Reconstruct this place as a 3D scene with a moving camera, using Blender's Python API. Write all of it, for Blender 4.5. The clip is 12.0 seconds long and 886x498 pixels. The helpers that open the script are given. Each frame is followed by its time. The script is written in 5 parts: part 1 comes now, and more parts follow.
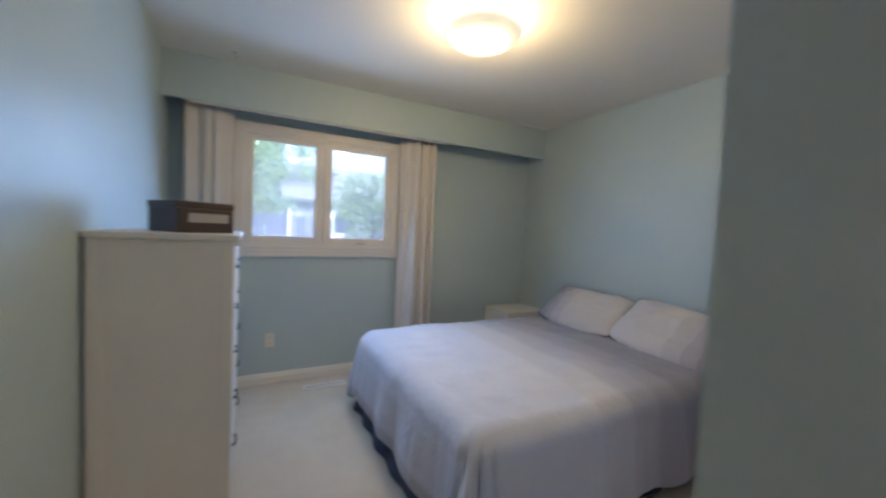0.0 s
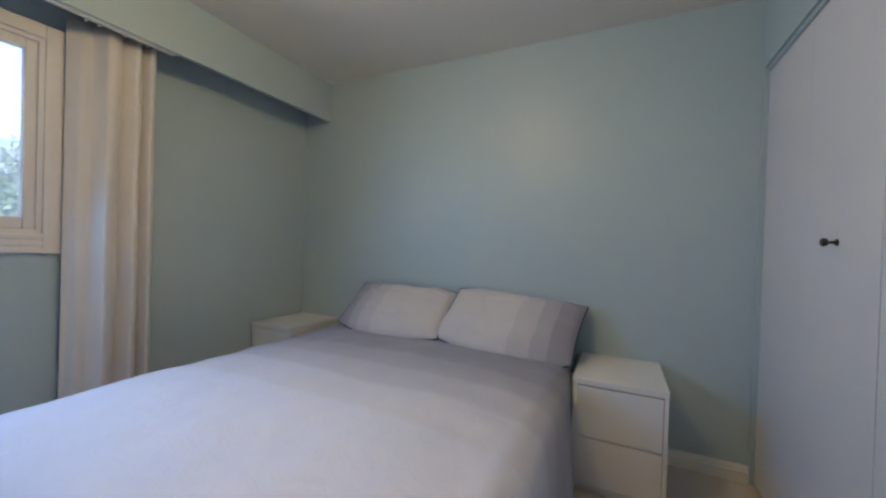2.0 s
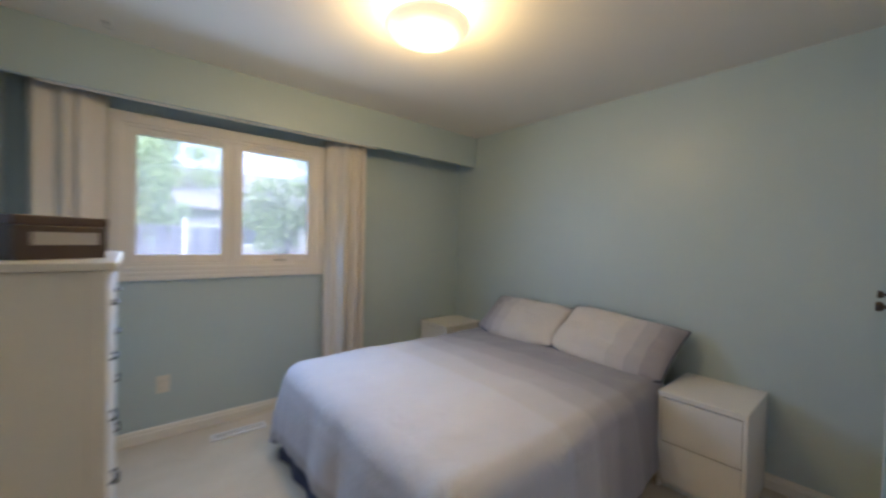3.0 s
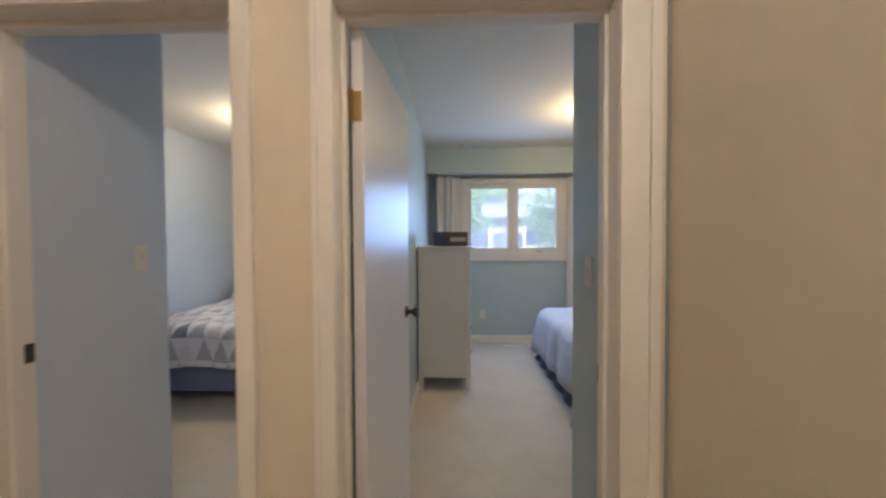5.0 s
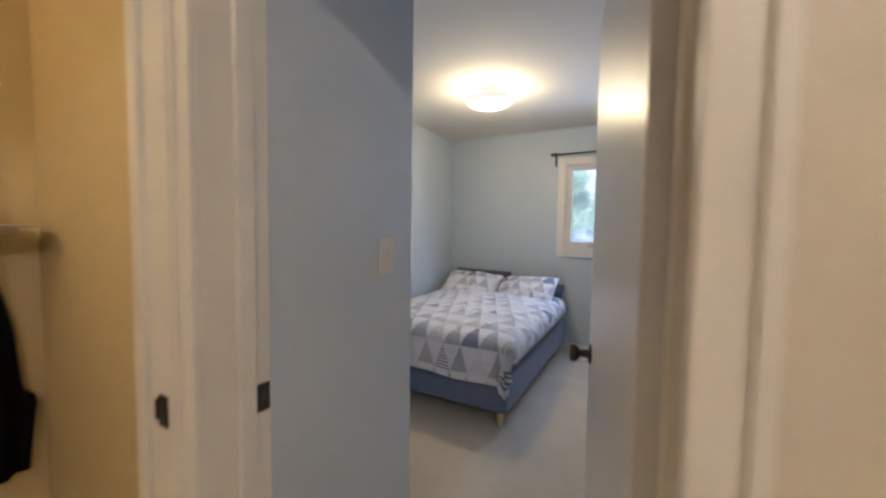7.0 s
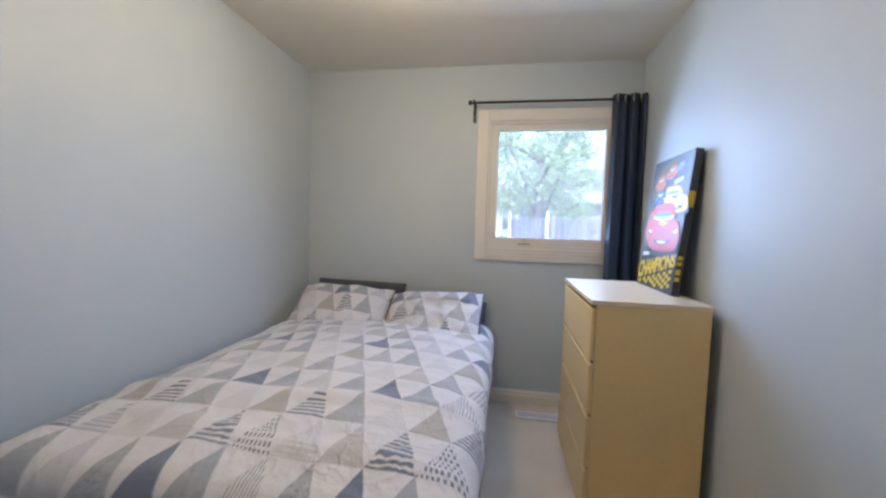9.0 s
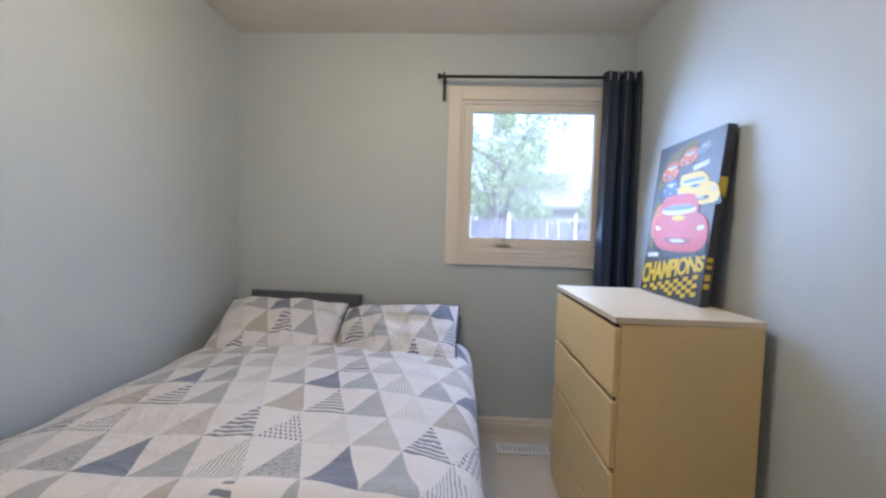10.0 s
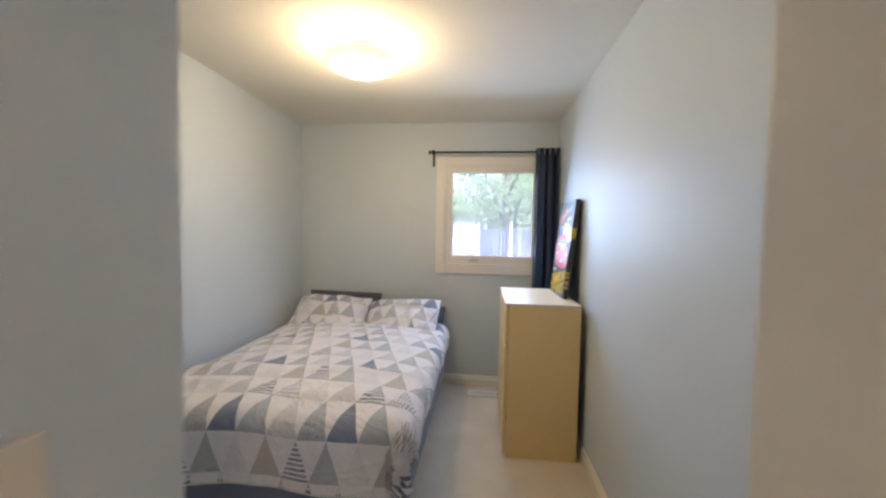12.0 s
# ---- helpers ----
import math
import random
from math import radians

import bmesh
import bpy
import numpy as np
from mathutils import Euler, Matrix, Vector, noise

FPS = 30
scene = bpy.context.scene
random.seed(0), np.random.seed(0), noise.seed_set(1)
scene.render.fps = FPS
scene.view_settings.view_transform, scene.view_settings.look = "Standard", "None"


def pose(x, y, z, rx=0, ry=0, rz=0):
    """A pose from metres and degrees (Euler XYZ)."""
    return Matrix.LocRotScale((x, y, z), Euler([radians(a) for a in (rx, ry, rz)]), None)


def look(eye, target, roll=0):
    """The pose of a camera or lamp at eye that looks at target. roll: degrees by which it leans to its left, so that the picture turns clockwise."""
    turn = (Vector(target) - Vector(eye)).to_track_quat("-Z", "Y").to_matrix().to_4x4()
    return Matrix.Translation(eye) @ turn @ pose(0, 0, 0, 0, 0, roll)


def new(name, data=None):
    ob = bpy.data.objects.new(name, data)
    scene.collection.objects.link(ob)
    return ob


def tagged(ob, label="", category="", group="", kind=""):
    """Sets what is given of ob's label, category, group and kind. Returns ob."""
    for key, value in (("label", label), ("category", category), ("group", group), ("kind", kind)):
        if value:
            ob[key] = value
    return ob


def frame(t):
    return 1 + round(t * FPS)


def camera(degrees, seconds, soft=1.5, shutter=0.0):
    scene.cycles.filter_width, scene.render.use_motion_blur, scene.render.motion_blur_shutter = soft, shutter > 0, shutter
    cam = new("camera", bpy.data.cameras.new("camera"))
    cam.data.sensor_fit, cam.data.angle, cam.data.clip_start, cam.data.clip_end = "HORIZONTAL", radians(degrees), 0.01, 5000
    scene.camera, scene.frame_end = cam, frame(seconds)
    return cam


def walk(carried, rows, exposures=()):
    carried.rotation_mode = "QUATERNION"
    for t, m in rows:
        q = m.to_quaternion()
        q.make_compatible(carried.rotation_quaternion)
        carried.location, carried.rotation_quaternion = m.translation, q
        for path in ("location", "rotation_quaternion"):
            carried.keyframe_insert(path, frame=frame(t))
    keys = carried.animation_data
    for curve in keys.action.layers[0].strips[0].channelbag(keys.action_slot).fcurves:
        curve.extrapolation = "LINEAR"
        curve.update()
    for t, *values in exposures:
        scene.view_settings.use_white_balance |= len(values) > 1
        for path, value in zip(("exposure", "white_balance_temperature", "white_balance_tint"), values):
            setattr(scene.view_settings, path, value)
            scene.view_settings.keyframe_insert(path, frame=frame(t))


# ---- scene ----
cam = camera(100.2, 12.0, 2.5, 0.4)
SKY, SUN = 0.055, 0.55
BULB_A, BULB_B, BULB_H, FILL_S = 1.40, 1.24, 2.2, 0.55
BOWL_A, BOWL_B, BOWL_H = 0.06, 0.055, 0.05
WINDOW_A, WINDOW_B = 0.74, 0.56
# seconds, stops, kelvin, tint of the carried camera's own settings
EXPOSURES = [(0.0, 4.02, 4600, 17), (2.0, 4.05, 4560, 17), (2.8, 4.05, 4830, 16), (3.5, 4.10, 5080, 18), (5.5, 4.1, 4580, 17), (6.5, 4.1, 4560, 17),
             (8.5, 4.22, 4700, 18), (10.0, 4.15, 4770, 17), (11.0, 4.13, 4880, 15), (11.5, 4.16, 4950, 15), (12.0, 4.33, 5080, 16)]
PATH = [
    (0, (0.49, 0.825, 1.327), (1.418, 2.594, 1.233), 2.6),
    (0.5, (0.622, 1.209, 1.266), (1.966, 2.688, 1.192), 2.6),
    (1, (0.815, 1.497, 1.187), (2.449, 2.649, 1.146), 2.5),
    (1.5, (0.904, 1.725, 1.148), (2.691, 2.622, 1.115), 2.2),
    (2, (0.907, 1.714, 1.154), (2.714, 2.57, 1.136), 1.8),
    (2.5, (0.715, 1.446, 1.225), (2.425, 2.483, 1.221), 1.6),
    (2.9, (0.527, 1.173, 1.335), (1.919, 2.609, 1.306), 1.2),
    (3, (0.487, 1.096, 1.358), (1.775, 2.625, 1.318), 1.4),
    (3.4, (0.379, 0.715, 1.364), (1.213, 2.533, 1.321), 1.5),
    (3.5, (0.370, 0.622, 1.368), (1.087, 2.488, 1.322), 1.3),
    (3.7, (0.333, 0.424, 1.384), (0.901, 2.34, 1.328), 0.9),
    (5.3, (0.285, -0.746, 1.326), (0.047, 1.239, 1.279), -0.1),
    (5.5, (0.239, -0.751, 1.33), (-0.131, 1.214, 1.272), 0.1),
    (6, (0.09, -0.619, 1.34), (-0.625, 1.246, 1.254), 0.3),
    (6.5, (-0.09, -0.358, 1.364), (-1.059, 1.387, 1.251), 0.8),
    (6.7, (-0.178, -0.243, 1.348), (-1.172, 1.489, 1.241), 0.7),
    (8.3, (-0.847, 0.913, 1.356), (-1.372, 2.838, 1.216), 1.5),
    (8.5, (-0.877, 1.076, 1.351), (-1.349, 3.014, 1.21), 1.3),
    (9, (-0.992, 1.429, 1.292), (-1.318, 3.398, 1.171), 1.7),
    (9.5, (-1.072, 1.719, 1.266), (-1.234, 3.71, 1.156), 1.7),
    (10, (-1.122, 1.871, 1.257), (-1.21, 3.867, 1.163), 1.6),
    (10.5, (-1.079, 1.742, 1.283), (-1.167, 3.739, 1.211), 1.4),
    (11, (-0.939, 1.4, 1.354), (-1.149, 3.388, 1.292), 1.1),
    (11.5, (-0.828, 1.064, 1.388), (-1.049, 3.05, 1.316), 1.0),
    (12, (-0.774, 0.708, 1.441), (-0.984, 2.695, 1.351), 1.1),
]
walk(cam, [(t, look(eye, target, roll)) for t, eye, target, roll in PATH], EXPOSURES)

# ---- world and sun ----
world = bpy.data.worlds.new("sky")
scene.world = world
world.use_nodes = True
wn = world.node_tree.nodes
sky = wn.new("ShaderNodeTexSky")
sky.sky_type = "NISHITA"
sky.sun_disc = False
sky.sun_elevation = radians(52)
sky.sun_rotation = radians(200)
sky.air_density = 0.8
sky.dust_density = 5.0
sky.ozone_density = 0.6
wn["Background"].inputs["Strength"].default_value = SKY
hazy = wn.new("ShaderNodeHueSaturation")
hazy.inputs["Saturation"].default_value = 0.45
world.node_tree.links.new(sky.outputs[0], hazy.inputs["Color"])
cloud = wn.new("ShaderNodeMix")
cloud.data_type, cloud.blend_type = "RGBA", "MULTIPLY"
cloud.inputs[0].default_value = 1.0
cloud.inputs[7].default_value = (1.0, 0.92, 0.93, 1.0)
world.node_tree.links.new(hazy.outputs[0], cloud.inputs[6])
world.node_tree.links.new(cloud.outputs[2], wn["Background"].inputs["Color"])

sun_data = bpy.data.lights.new("sun", "SUN")
sun_data.energy = SUN
sun_data.angle = radians(12.0)
sun_data.color = (1.0, 0.95, 0.88)
sun = new("sun", sun_data)
sun.matrix_world = look((2.0, -12.0, 16.0), (0.0, 0.0, 0.0))


def bulb(name, x, y, z, watts, colour, size=0.05):
    data = bpy.data.lights.new(name, "POINT")
    data.energy = watts
    data.color = colour
    data.shadow_soft_size = size
    ob = new(name, data)
    ob.location = (x, y, z)
    return ob


WARM = (1.0, 0.60, 0.155)
LAMP_A = (1.555, 2.52)
LAMP_B = (-1.46, 2.725)
LAMP_HALL = (0.42, -1.25)
# invented lamp position, out of view, to brighten the stairwell
FILL_STAIR = (-1.70, -0.85)
bulb("bulb_bedroom_a", *LAMP_A, 2.245, BULB_A, WARM, 0.06)
bulb("bulb_bedroom_b", *LAMP_B, 2.238, BULB_B, (1.0, 0.66, 0.25), 0.06)
bulb("bulb_hall", *LAMP_HALL, 2.38, BULB_H, (1.0, 0.73, 0.44))
# added warm fill light for the stairwell walls
bulb("fill_stair", *FILL_STAIR, 2.34, FILL_S, (1.0, 0.64, 0.22))


NORTH = 4.17          # inner face of the window wall


def window_light(name, x0, x1, z0, z1, watts, colour):
    """The sky's light in a window opening, shining into the room."""
    data = bpy.data.lights.new(name, "AREA")
    data.shape = "RECTANGLE"
    data.size, data.size_y = x1 - x0, z1 - z0
    data.energy = watts
    data.color = colour
    data.spread = radians(165)
    ob = new(name, data)
    ob.matrix_world = pose((x0 + x1) / 2, NORTH - 0.165, (z0 + z1) / 2, -70, 0, 0)
    return ob


window_light("window_light_a", 0.50, 1.62, 1.22, 2.0, WINDOW_A, (0.60, 0.80, 1.0))
window_light("window_light_b", -1.06, -0.36, 1.22, 2.0, WINDOW_B, (0.76, 0.875, 1.0))


# ---- materials ----
class Nodes:
    """A small builder for node trees."""

    def __init__(self, name):
        self.mat = bpy.data.materials.new(name)
        self.mat.use_nodes = True
        self.tree = self.mat.node_tree
        self.shader = self.tree.nodes["Principled BSDF"]

    def add(self, kind, **settings):
        node = self.tree.nodes.new(kind)
        for key, value in settings.items():
            setattr(node, key, value)
        return node

    def link(self, a, b):
        self.tree.links.new(a, b)

    def put(self, value, socket):
        if isinstance(value, bpy.types.NodeSocket):
            self.link(value, socket)
        else:
            socket.default_value = value

    def math(self, op, a, b=0.0, c=0.0):
        node = self.add("ShaderNodeMath", operation=op)
        for v, s in zip((a, b, c), node.inputs):
            self.put(v, s)
        return node.outputs[0]

    def mix(self, fac, a, b, blend="MIX"):
        node = self.add("ShaderNodeMix", data_type="RGBA", blend_type=blend)
        self.put(fac, node.inputs[0])
        for v, s in ((a, node.inputs[6]), (b, node.inputs[7])):
            self.put((*v, 1.0) if isinstance(v, tuple) and len(v) == 3 else v, s)
        return node.outputs[2]

    def coords(self, which="Object"):
        return self.add("ShaderNodeTexCoord").outputs[which]

    def noise(self, scale, detail=4.0, rough=0.55, vector=None, dist=0.0):
        node = self.add("ShaderNodeTexNoise")
        node.inputs["Scale"].default_value = scale
        node.inputs["Detail"].default_value = detail
        node.inputs["Roughness"].default_value = rough
        node.inputs["Distortion"].default_value = dist
        self.link(vector if vector is not None else self.coords(), node.inputs["Vector"])
        return node.outputs["Fac"]

    def stretched(self, sx, sy, sz, which="Object"):
        node = self.add("ShaderNodeMapping")
        node.inputs["Scale"].default_value = (sx, sy, sz)
        self.link(self.coords(which), node.inputs["Vector"])
        return node.outputs[0]

    def ramp(self, fac, stops, constant=False):
        node = self.add("ShaderNodeValToRGB")
        node.color_ramp.interpolation = "CONSTANT" if constant else "LINEAR"
        els = node.color_ramp.elements
        while len(els) < len(stops):
            els.new(0.5)
        for e, (p, c) in zip(els, stops):
            e.position = p
            e.color = (*c, 1.0) if len(c) == 3 else c
        self.link(fac, node.inputs[0])
        return node.outputs[0]

    def bump(self, height, strength, distance):
        node = self.add("ShaderNodeBump")
        node.inputs["Strength"].default_value = strength
        node.inputs["Distance"].default_value = distance
        self.link(height, node.inputs["Height"])
        self.link(node.outputs[0], self.shader.inputs["Normal"])

    def finish(self, colour, rough, metal=0.0):
        self.put((*colour, 1.0) if isinstance(colour, tuple) else colour, self.shader.inputs["Base Color"])
        self.put(rough, self.shader.inputs["Roughness"])
        self.shader.inputs["Metallic"].default_value = metal
        return self.mat


def dim(c, k):
    return tuple(v * k for v in c)


def plain(name, colour, rough=0.5, vary=0.08, scale=3.0, grain=60.0, bump=0.15, depth=0.001, metal=0.0):
    """A surface of one colour with broad and fine variation and a fine relief."""
    n = Nodes(name)
    broad, fine = n.noise(scale, 3.0), n.noise(grain, 4.0)
    c = n.mix(broad, dim(colour, 1 - vary), dim(colour, 1 + vary))
    c = n.mix(n.math("MULTIPLY", fine, 0.25), c, dim(colour, 1 - 1.6 * vary))
    n.bump(fine, bump, depth)
    r = n.math("ADD", n.math("MULTIPLY", broad, 0.12), rough - 0.06)
    return n.finish(c, r, metal)


def paint(name, colour, rough=0.42, relief=0.10):
    """Rolled wall paint: orange-peel relief and a faint unevenness."""
    n = Nodes(name)
    broad, fine = n.noise(0.9, 4.0), n.noise(170.0, 3.0)
    c = n.mix(broad, dim(colour, 0.965), dim(colour, 1.03))
    c = n.mix(n.math("MULTIPLY", n.noise(7.0, 5.0), 0.10), c, dim(colour, 0.88))
    n.bump(fine, relief, 0.0012)
    r = n.math("ADD", n.math("MULTIPLY", n.noise(3.0), 0.10), rough - 0.05)
    n.shader.inputs["Specular IOR Level"].default_value = 0.5
    return n.finish(c, r)


def ceiling_paint():
    n = Nodes("ceiling_paint")
    c = n.mix(n.noise(1.2), (0.70, 0.665, 0.59), (0.76, 0.725, 0.645))
    n.bump(n.noise(55.0, 6.0, 0.7), 0.35, 0.004)
    return n.finish(c, 0.85)


def carpet():
    n = Nodes("carpet")
    c = n.mix(n.ramp(n.noise(2.6, 6.0, 0.62, None, 0.3), [(0.30, (0, 0, 0)), (0.70, (1, 1, 1))]), (0.58, 0.485, 0.34), (0.72, 0.625, 0.47))
    c = n.mix(n.math("MULTIPLY", n.noise(240.0, 3.0), 0.5), c, (0.45, 0.38, 0.27))
    c = n.mix(n.math("MULTIPLY", n.noise(28.0, 4.0), 0.22), c, (0.73, 0.66, 0.53))
    n.bump(n.noise(320.0, 4.0, 0.7), 0.7, 0.006)
    n.shader.inputs["Sheen Weight"].default_value = 0.3
    return n.finish(c, 0.95)


def wood(name, light, dark, rough=0.38):
    """Pale veneer: long grain along y with soft figure."""
    n = Nodes(name)
    grain = n.noise(9.0, 7.0, 0.6, n.stretched(5.0, 0.35, 5.0), 0.4)
    fine = n.noise(40.0, 5.0, 0.6, n.stretched(7.0, 0.25, 7.0))
    c = n.mix(n.math("MULTIPLY", grain, 0.9), light, dark)
    c = n.mix(n.math("MULTIPLY", fine, 0.25), c, dim(dark, 0.9))
    n.bump(fine, 0.05, 0.0006)
    return n.finish(c, rough)


def fabric(name, colour, vary=0.05, weave=420.0, rough=0.9, sheen=0.25):
    n = Nodes(name)
    c = n.mix(n.noise(5.0, 4.0), dim(colour, 1 - vary), dim(colour, 1 + vary))
    c = n.mix(n.math("MULTIPLY", n.noise(weave, 2.0), 0.25), c, dim(colour, 0.75))
    n.bump(n.noise(weave, 2.0), 0.25, 0.001)
    n.shader.inputs["Sheen Weight"].default_value = sheen
    return n.finish(c, rough)


def banded_fabric(name, stops):
    """Woven cotton whose colour changes in soft bands along u."""
    n = Nodes(name)
    sep = n.add("ShaderNodeSeparateXYZ")
    n.link(n.coords("UV"), sep.inputs[0])
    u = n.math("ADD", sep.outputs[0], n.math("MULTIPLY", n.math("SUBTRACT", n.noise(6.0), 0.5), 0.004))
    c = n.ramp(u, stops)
    c = n.mix(n.math("MULTIPLY", n.noise(14.0, 5.0), 0.10), c, (0.33, 0.32, 0.33))
    c = n.mix(n.math("MULTIPLY", n.noise(500.0, 2.0), 0.16), c, (0.40, 0.40, 0.42))
    n.bump(n.noise(9.0, 6.0, 0.62, None, 0.6), 0.5, 0.016)
    n.shader.inputs["Sheen Weight"].default_value = 0.25
    return n.finish(c, 0.85)


def triangle_fabric(name, du, dv):
    """White cotton printed with rows of triangles in a repeat of three rows by four."""
    n = Nodes(name)
    sep = n.add("ShaderNodeSeparateXYZ")
    n.link(n.coords("UV"), sep.inputs[0])
    wob = n.math("MULTIPLY", n.math("SUBTRACT", n.noise(18.0, 2.0), 0.5), 0.006)
    u0, v0 = n.math("ADD", sep.outputs[0], wob), n.math("ADD", sep.outputs[1], wob)
    v = n.math("DIVIDE", v0, dv)
    row, fv = n.math("FLOOR", v), n.math("FRACT", v)
    u = n.math("ADD", n.math("DIVIDE", u0, du), n.math("MULTIPLY", n.math("FLOORED_MODULO", row, 2.0), 0.5))
    col, fu = n.math("FLOOR", u), n.math("FRACT", u)
    half = n.math("MULTIPLY", n.math("SUBTRACT", 1.0, fv), 0.5)
    inside = n.math("LESS_THAN", n.math("ABSOLUTE", n.math("SUBTRACT", fu, 0.5)), half)
    kind, group = n.math("FLOORED_MODULO", row, 3.0), n.math("FLOOR", n.math("DIVIDE", row, 3.0))

    def one(value, k):
        return n.math("COMPARE", value, float(k), 0.1)

    turn = n.math("ADD", n.math("MULTIPLY", one(kind, 0), group), n.math("MULTIPLY", one(kind, 1), n.math("SUBTRACT", 2.0, group)))
    turn = n.math("ADD", turn, one(kind, 2))
    spot = n.math("ADD", n.math("FLOORED_MODULO", n.math("ADD", col, turn), 4.0), n.math("MULTIPLY", kind, 4.0))
    navy, blue, pale, taupe, stone = (0.155, 0.18, 0.27), (0.30, 0.325, 0.385), (0.49, 0.48, 0.49), (0.40, 0.375, 0.35), (0.45, 0.43, 0.42)
    ink_dark, ink_soft = (0.15, 0.17, 0.24), (0.30, 0.31, 0.36)
    jag = n.math("SUBTRACT", n.noise(26.0, 3.0), 0.5)
    stripe = n.math("GREATER_THAN", n.math("SINE", n.math("ADD", n.math("MULTIPLY", fv, 50.0), n.math("MULTIPLY", jag, 9.0))), -0.15)
    wave = n.math("GREATER_THAN", n.math("SINE", n.math("ADD", n.math("MULTIPLY", fv, 50.0), n.math("MULTIPLY", jag, 3.0))), 0.0)
    line = n.math("GREATER_THAN", n.math("SINE", n.math("ADD", n.math("ADD", n.math("MULTIPLY", fu, 88.0), n.math("MULTIPLY", jag, 5.0)), n.math("MULTIPLY", fv, 6.0))), 0.35)

    def dashes(across, down, slant):
        rows = n.math("GREATER_THAN", n.math("SINE", n.math("MULTIPLY", fv, down)), -0.45)
        step = n.math("FLOOR", n.math("ADD", n.math("MULTIPLY", fv, down / 6.2832), 0.25))
        x = n.math("ADD", n.math("ADD", n.math("MULTIPLY", fu, across), n.math("MULTIPLY", fv, slant)), n.math("MULTIPLY", step, 2.6))
        return n.math("MULTIPLY", rows, n.math("GREATER_THAN", n.math("SINE", x), 0.0))

    white = n.mix(n.noise(8.0), (0.655, 0.64, 0.665), (0.715, 0.70, 0.725))
    fleck = n.math("GREATER_THAN", n.noise(150.0, 2.0, 0.6), 0.57)
    cloud = n.math("MULTIPLY", n.noise(90.0, 4.0, 0.7), 0.45)
    prints = [(navy, 1.0), (n.mix(cloud, blue, (0.50, 0.51, 0.54)), 1.0), (ink_soft, line), (n.mix(n.math("MULTIPLY", fleck, 0.8), (0.40, 0.41, 0.45), navy), 1.0),
              (ink_dark, stripe), (ink_dark, dashes(60.0, 50.27, 14.0)), (ink_soft, n.math("MULTIPLY", dashes(100.0, 88.0, 5.0), 0.6)), (n.mix(cloud, pale, stone), 1.0),
              (ink_dark, wave), (n.mix(cloud, (0.33, 0.35, 0.40), pale), 1.0), (ink_soft, n.math("MULTIPLY", line, 0.45)), (n.mix(cloud, taupe, stone), 1.0)]
    c = white
    for k, (tone, ink) in enumerate(prints):
        c = n.mix(n.math("MULTIPLY", n.math("MULTIPLY", one(spot, k), inside), ink), c, tone)
    c = n.mix(n.math("MULTIPLY", n.noise(500.0, 2.0), 0.12), c, (0.55, 0.55, 0.56))
    crease = n.math("POWER", n.math("SUBTRACT", 1.0, n.math("ABSOLUTE", n.math("SUBTRACT", n.noise(3.4, 4.0, 0.5, None, 0.9), 0.5))), 14.0)
    n.bump(n.math("ADD", n.noise(10.0, 6.0, 0.62, None, 0.5), n.math("MULTIPLY", crease, 0.5)), 0.6, 0.018)
    n.shader.inputs["Sheen Weight"].default_value = 0.2
    return n.finish(c, 0.85)


def glow_glass(name, colour, strength):
    """Frosted lamp glass with a lit bulb behind it."""
    n = Nodes(name)
    n.shader.inputs["Emission Color"].default_value = (*colour, 1.0)
    n.put(n.math("MULTIPLY", n.math("ADD", n.noise(6.0), 0.5), strength), n.shader.inputs["Emission Strength"])
    return n.finish((0.80, 0.76, 0.68), 0.3)


def veiled_glass(name, film):
    """Clear window glass with a pale translucent film mixed in as glare haze."""
    n = Nodes(name)
    n.shader.inputs["Transmission Weight"].default_value = 1.0
    n.shader.inputs["IOR"].default_value = 1.45
    n.finish((0.98, 1.0, 0.99), 0.0)
    # pale lavender film that washes out the view like glare
    veil = n.add("ShaderNodeBsdfTranslucent")
    veil.inputs["Color"].default_value = (0.86, 0.81, 0.86, 1.0)
    both = n.add("ShaderNodeMixShader")
    n.put(n.math("MULTIPLY", n.math("ADD", n.noise(3.0, 5.0), 0.5), film), both.inputs[0])
    n.link(n.shader.outputs[0], both.inputs[1])
    n.link(veil.outputs[0], both.inputs[2])
    n.link(both.outputs[0], n.tree.nodes["Material Output"].inputs["Surface"])
    return n.mat


def leafy(name, a, b):
    n = Nodes(name)
    island = n.add("ShaderNodeNewGeometry").outputs["Random Per Island"]
    c = n.mix(island, a, b)
    n.finish(c, 0.6)
    through_light = n.add("ShaderNodeBsdfTranslucent")
    n.link(c, through_light.inputs["Color"])
    both = n.add("ShaderNodeMixShader")
    both.inputs[0].default_value = 0.5
    n.link(n.shader.outputs[0], both.inputs[1])
    n.link(through_light.outputs[0], both.inputs[2])
    n.link(both.outputs[0], n.tree.nodes["Material Output"].inputs["Surface"])
    return n.mat


PAINT_A = paint("blue_green_paint", (0.445, 0.525, 0.54), 0.44)
PAINT_B = paint("pale_blue_grey_paint", (0.55, 0.60, 0.65), 0.50)
PAINT_HALL = paint("cream_hall_paint", (0.68, 0.61, 0.46), 0.5)
PAINT_STAIR = paint("warm_cream_stair_paint", (0.69, 0.57, 0.295), 0.5)
TRIM = paint("white_gloss_trim", (0.78, 0.74, 0.65), 0.38, 0.03)
DOOR_WHITE = paint("white_door_paint", (0.74, 0.72, 0.70), 0.34)
CLOSET_WHITE = paint("white_closet_paint", (0.68, 0.67, 0.67), 0.38)
CEILING = ceiling_paint()
CARPET = carpet()
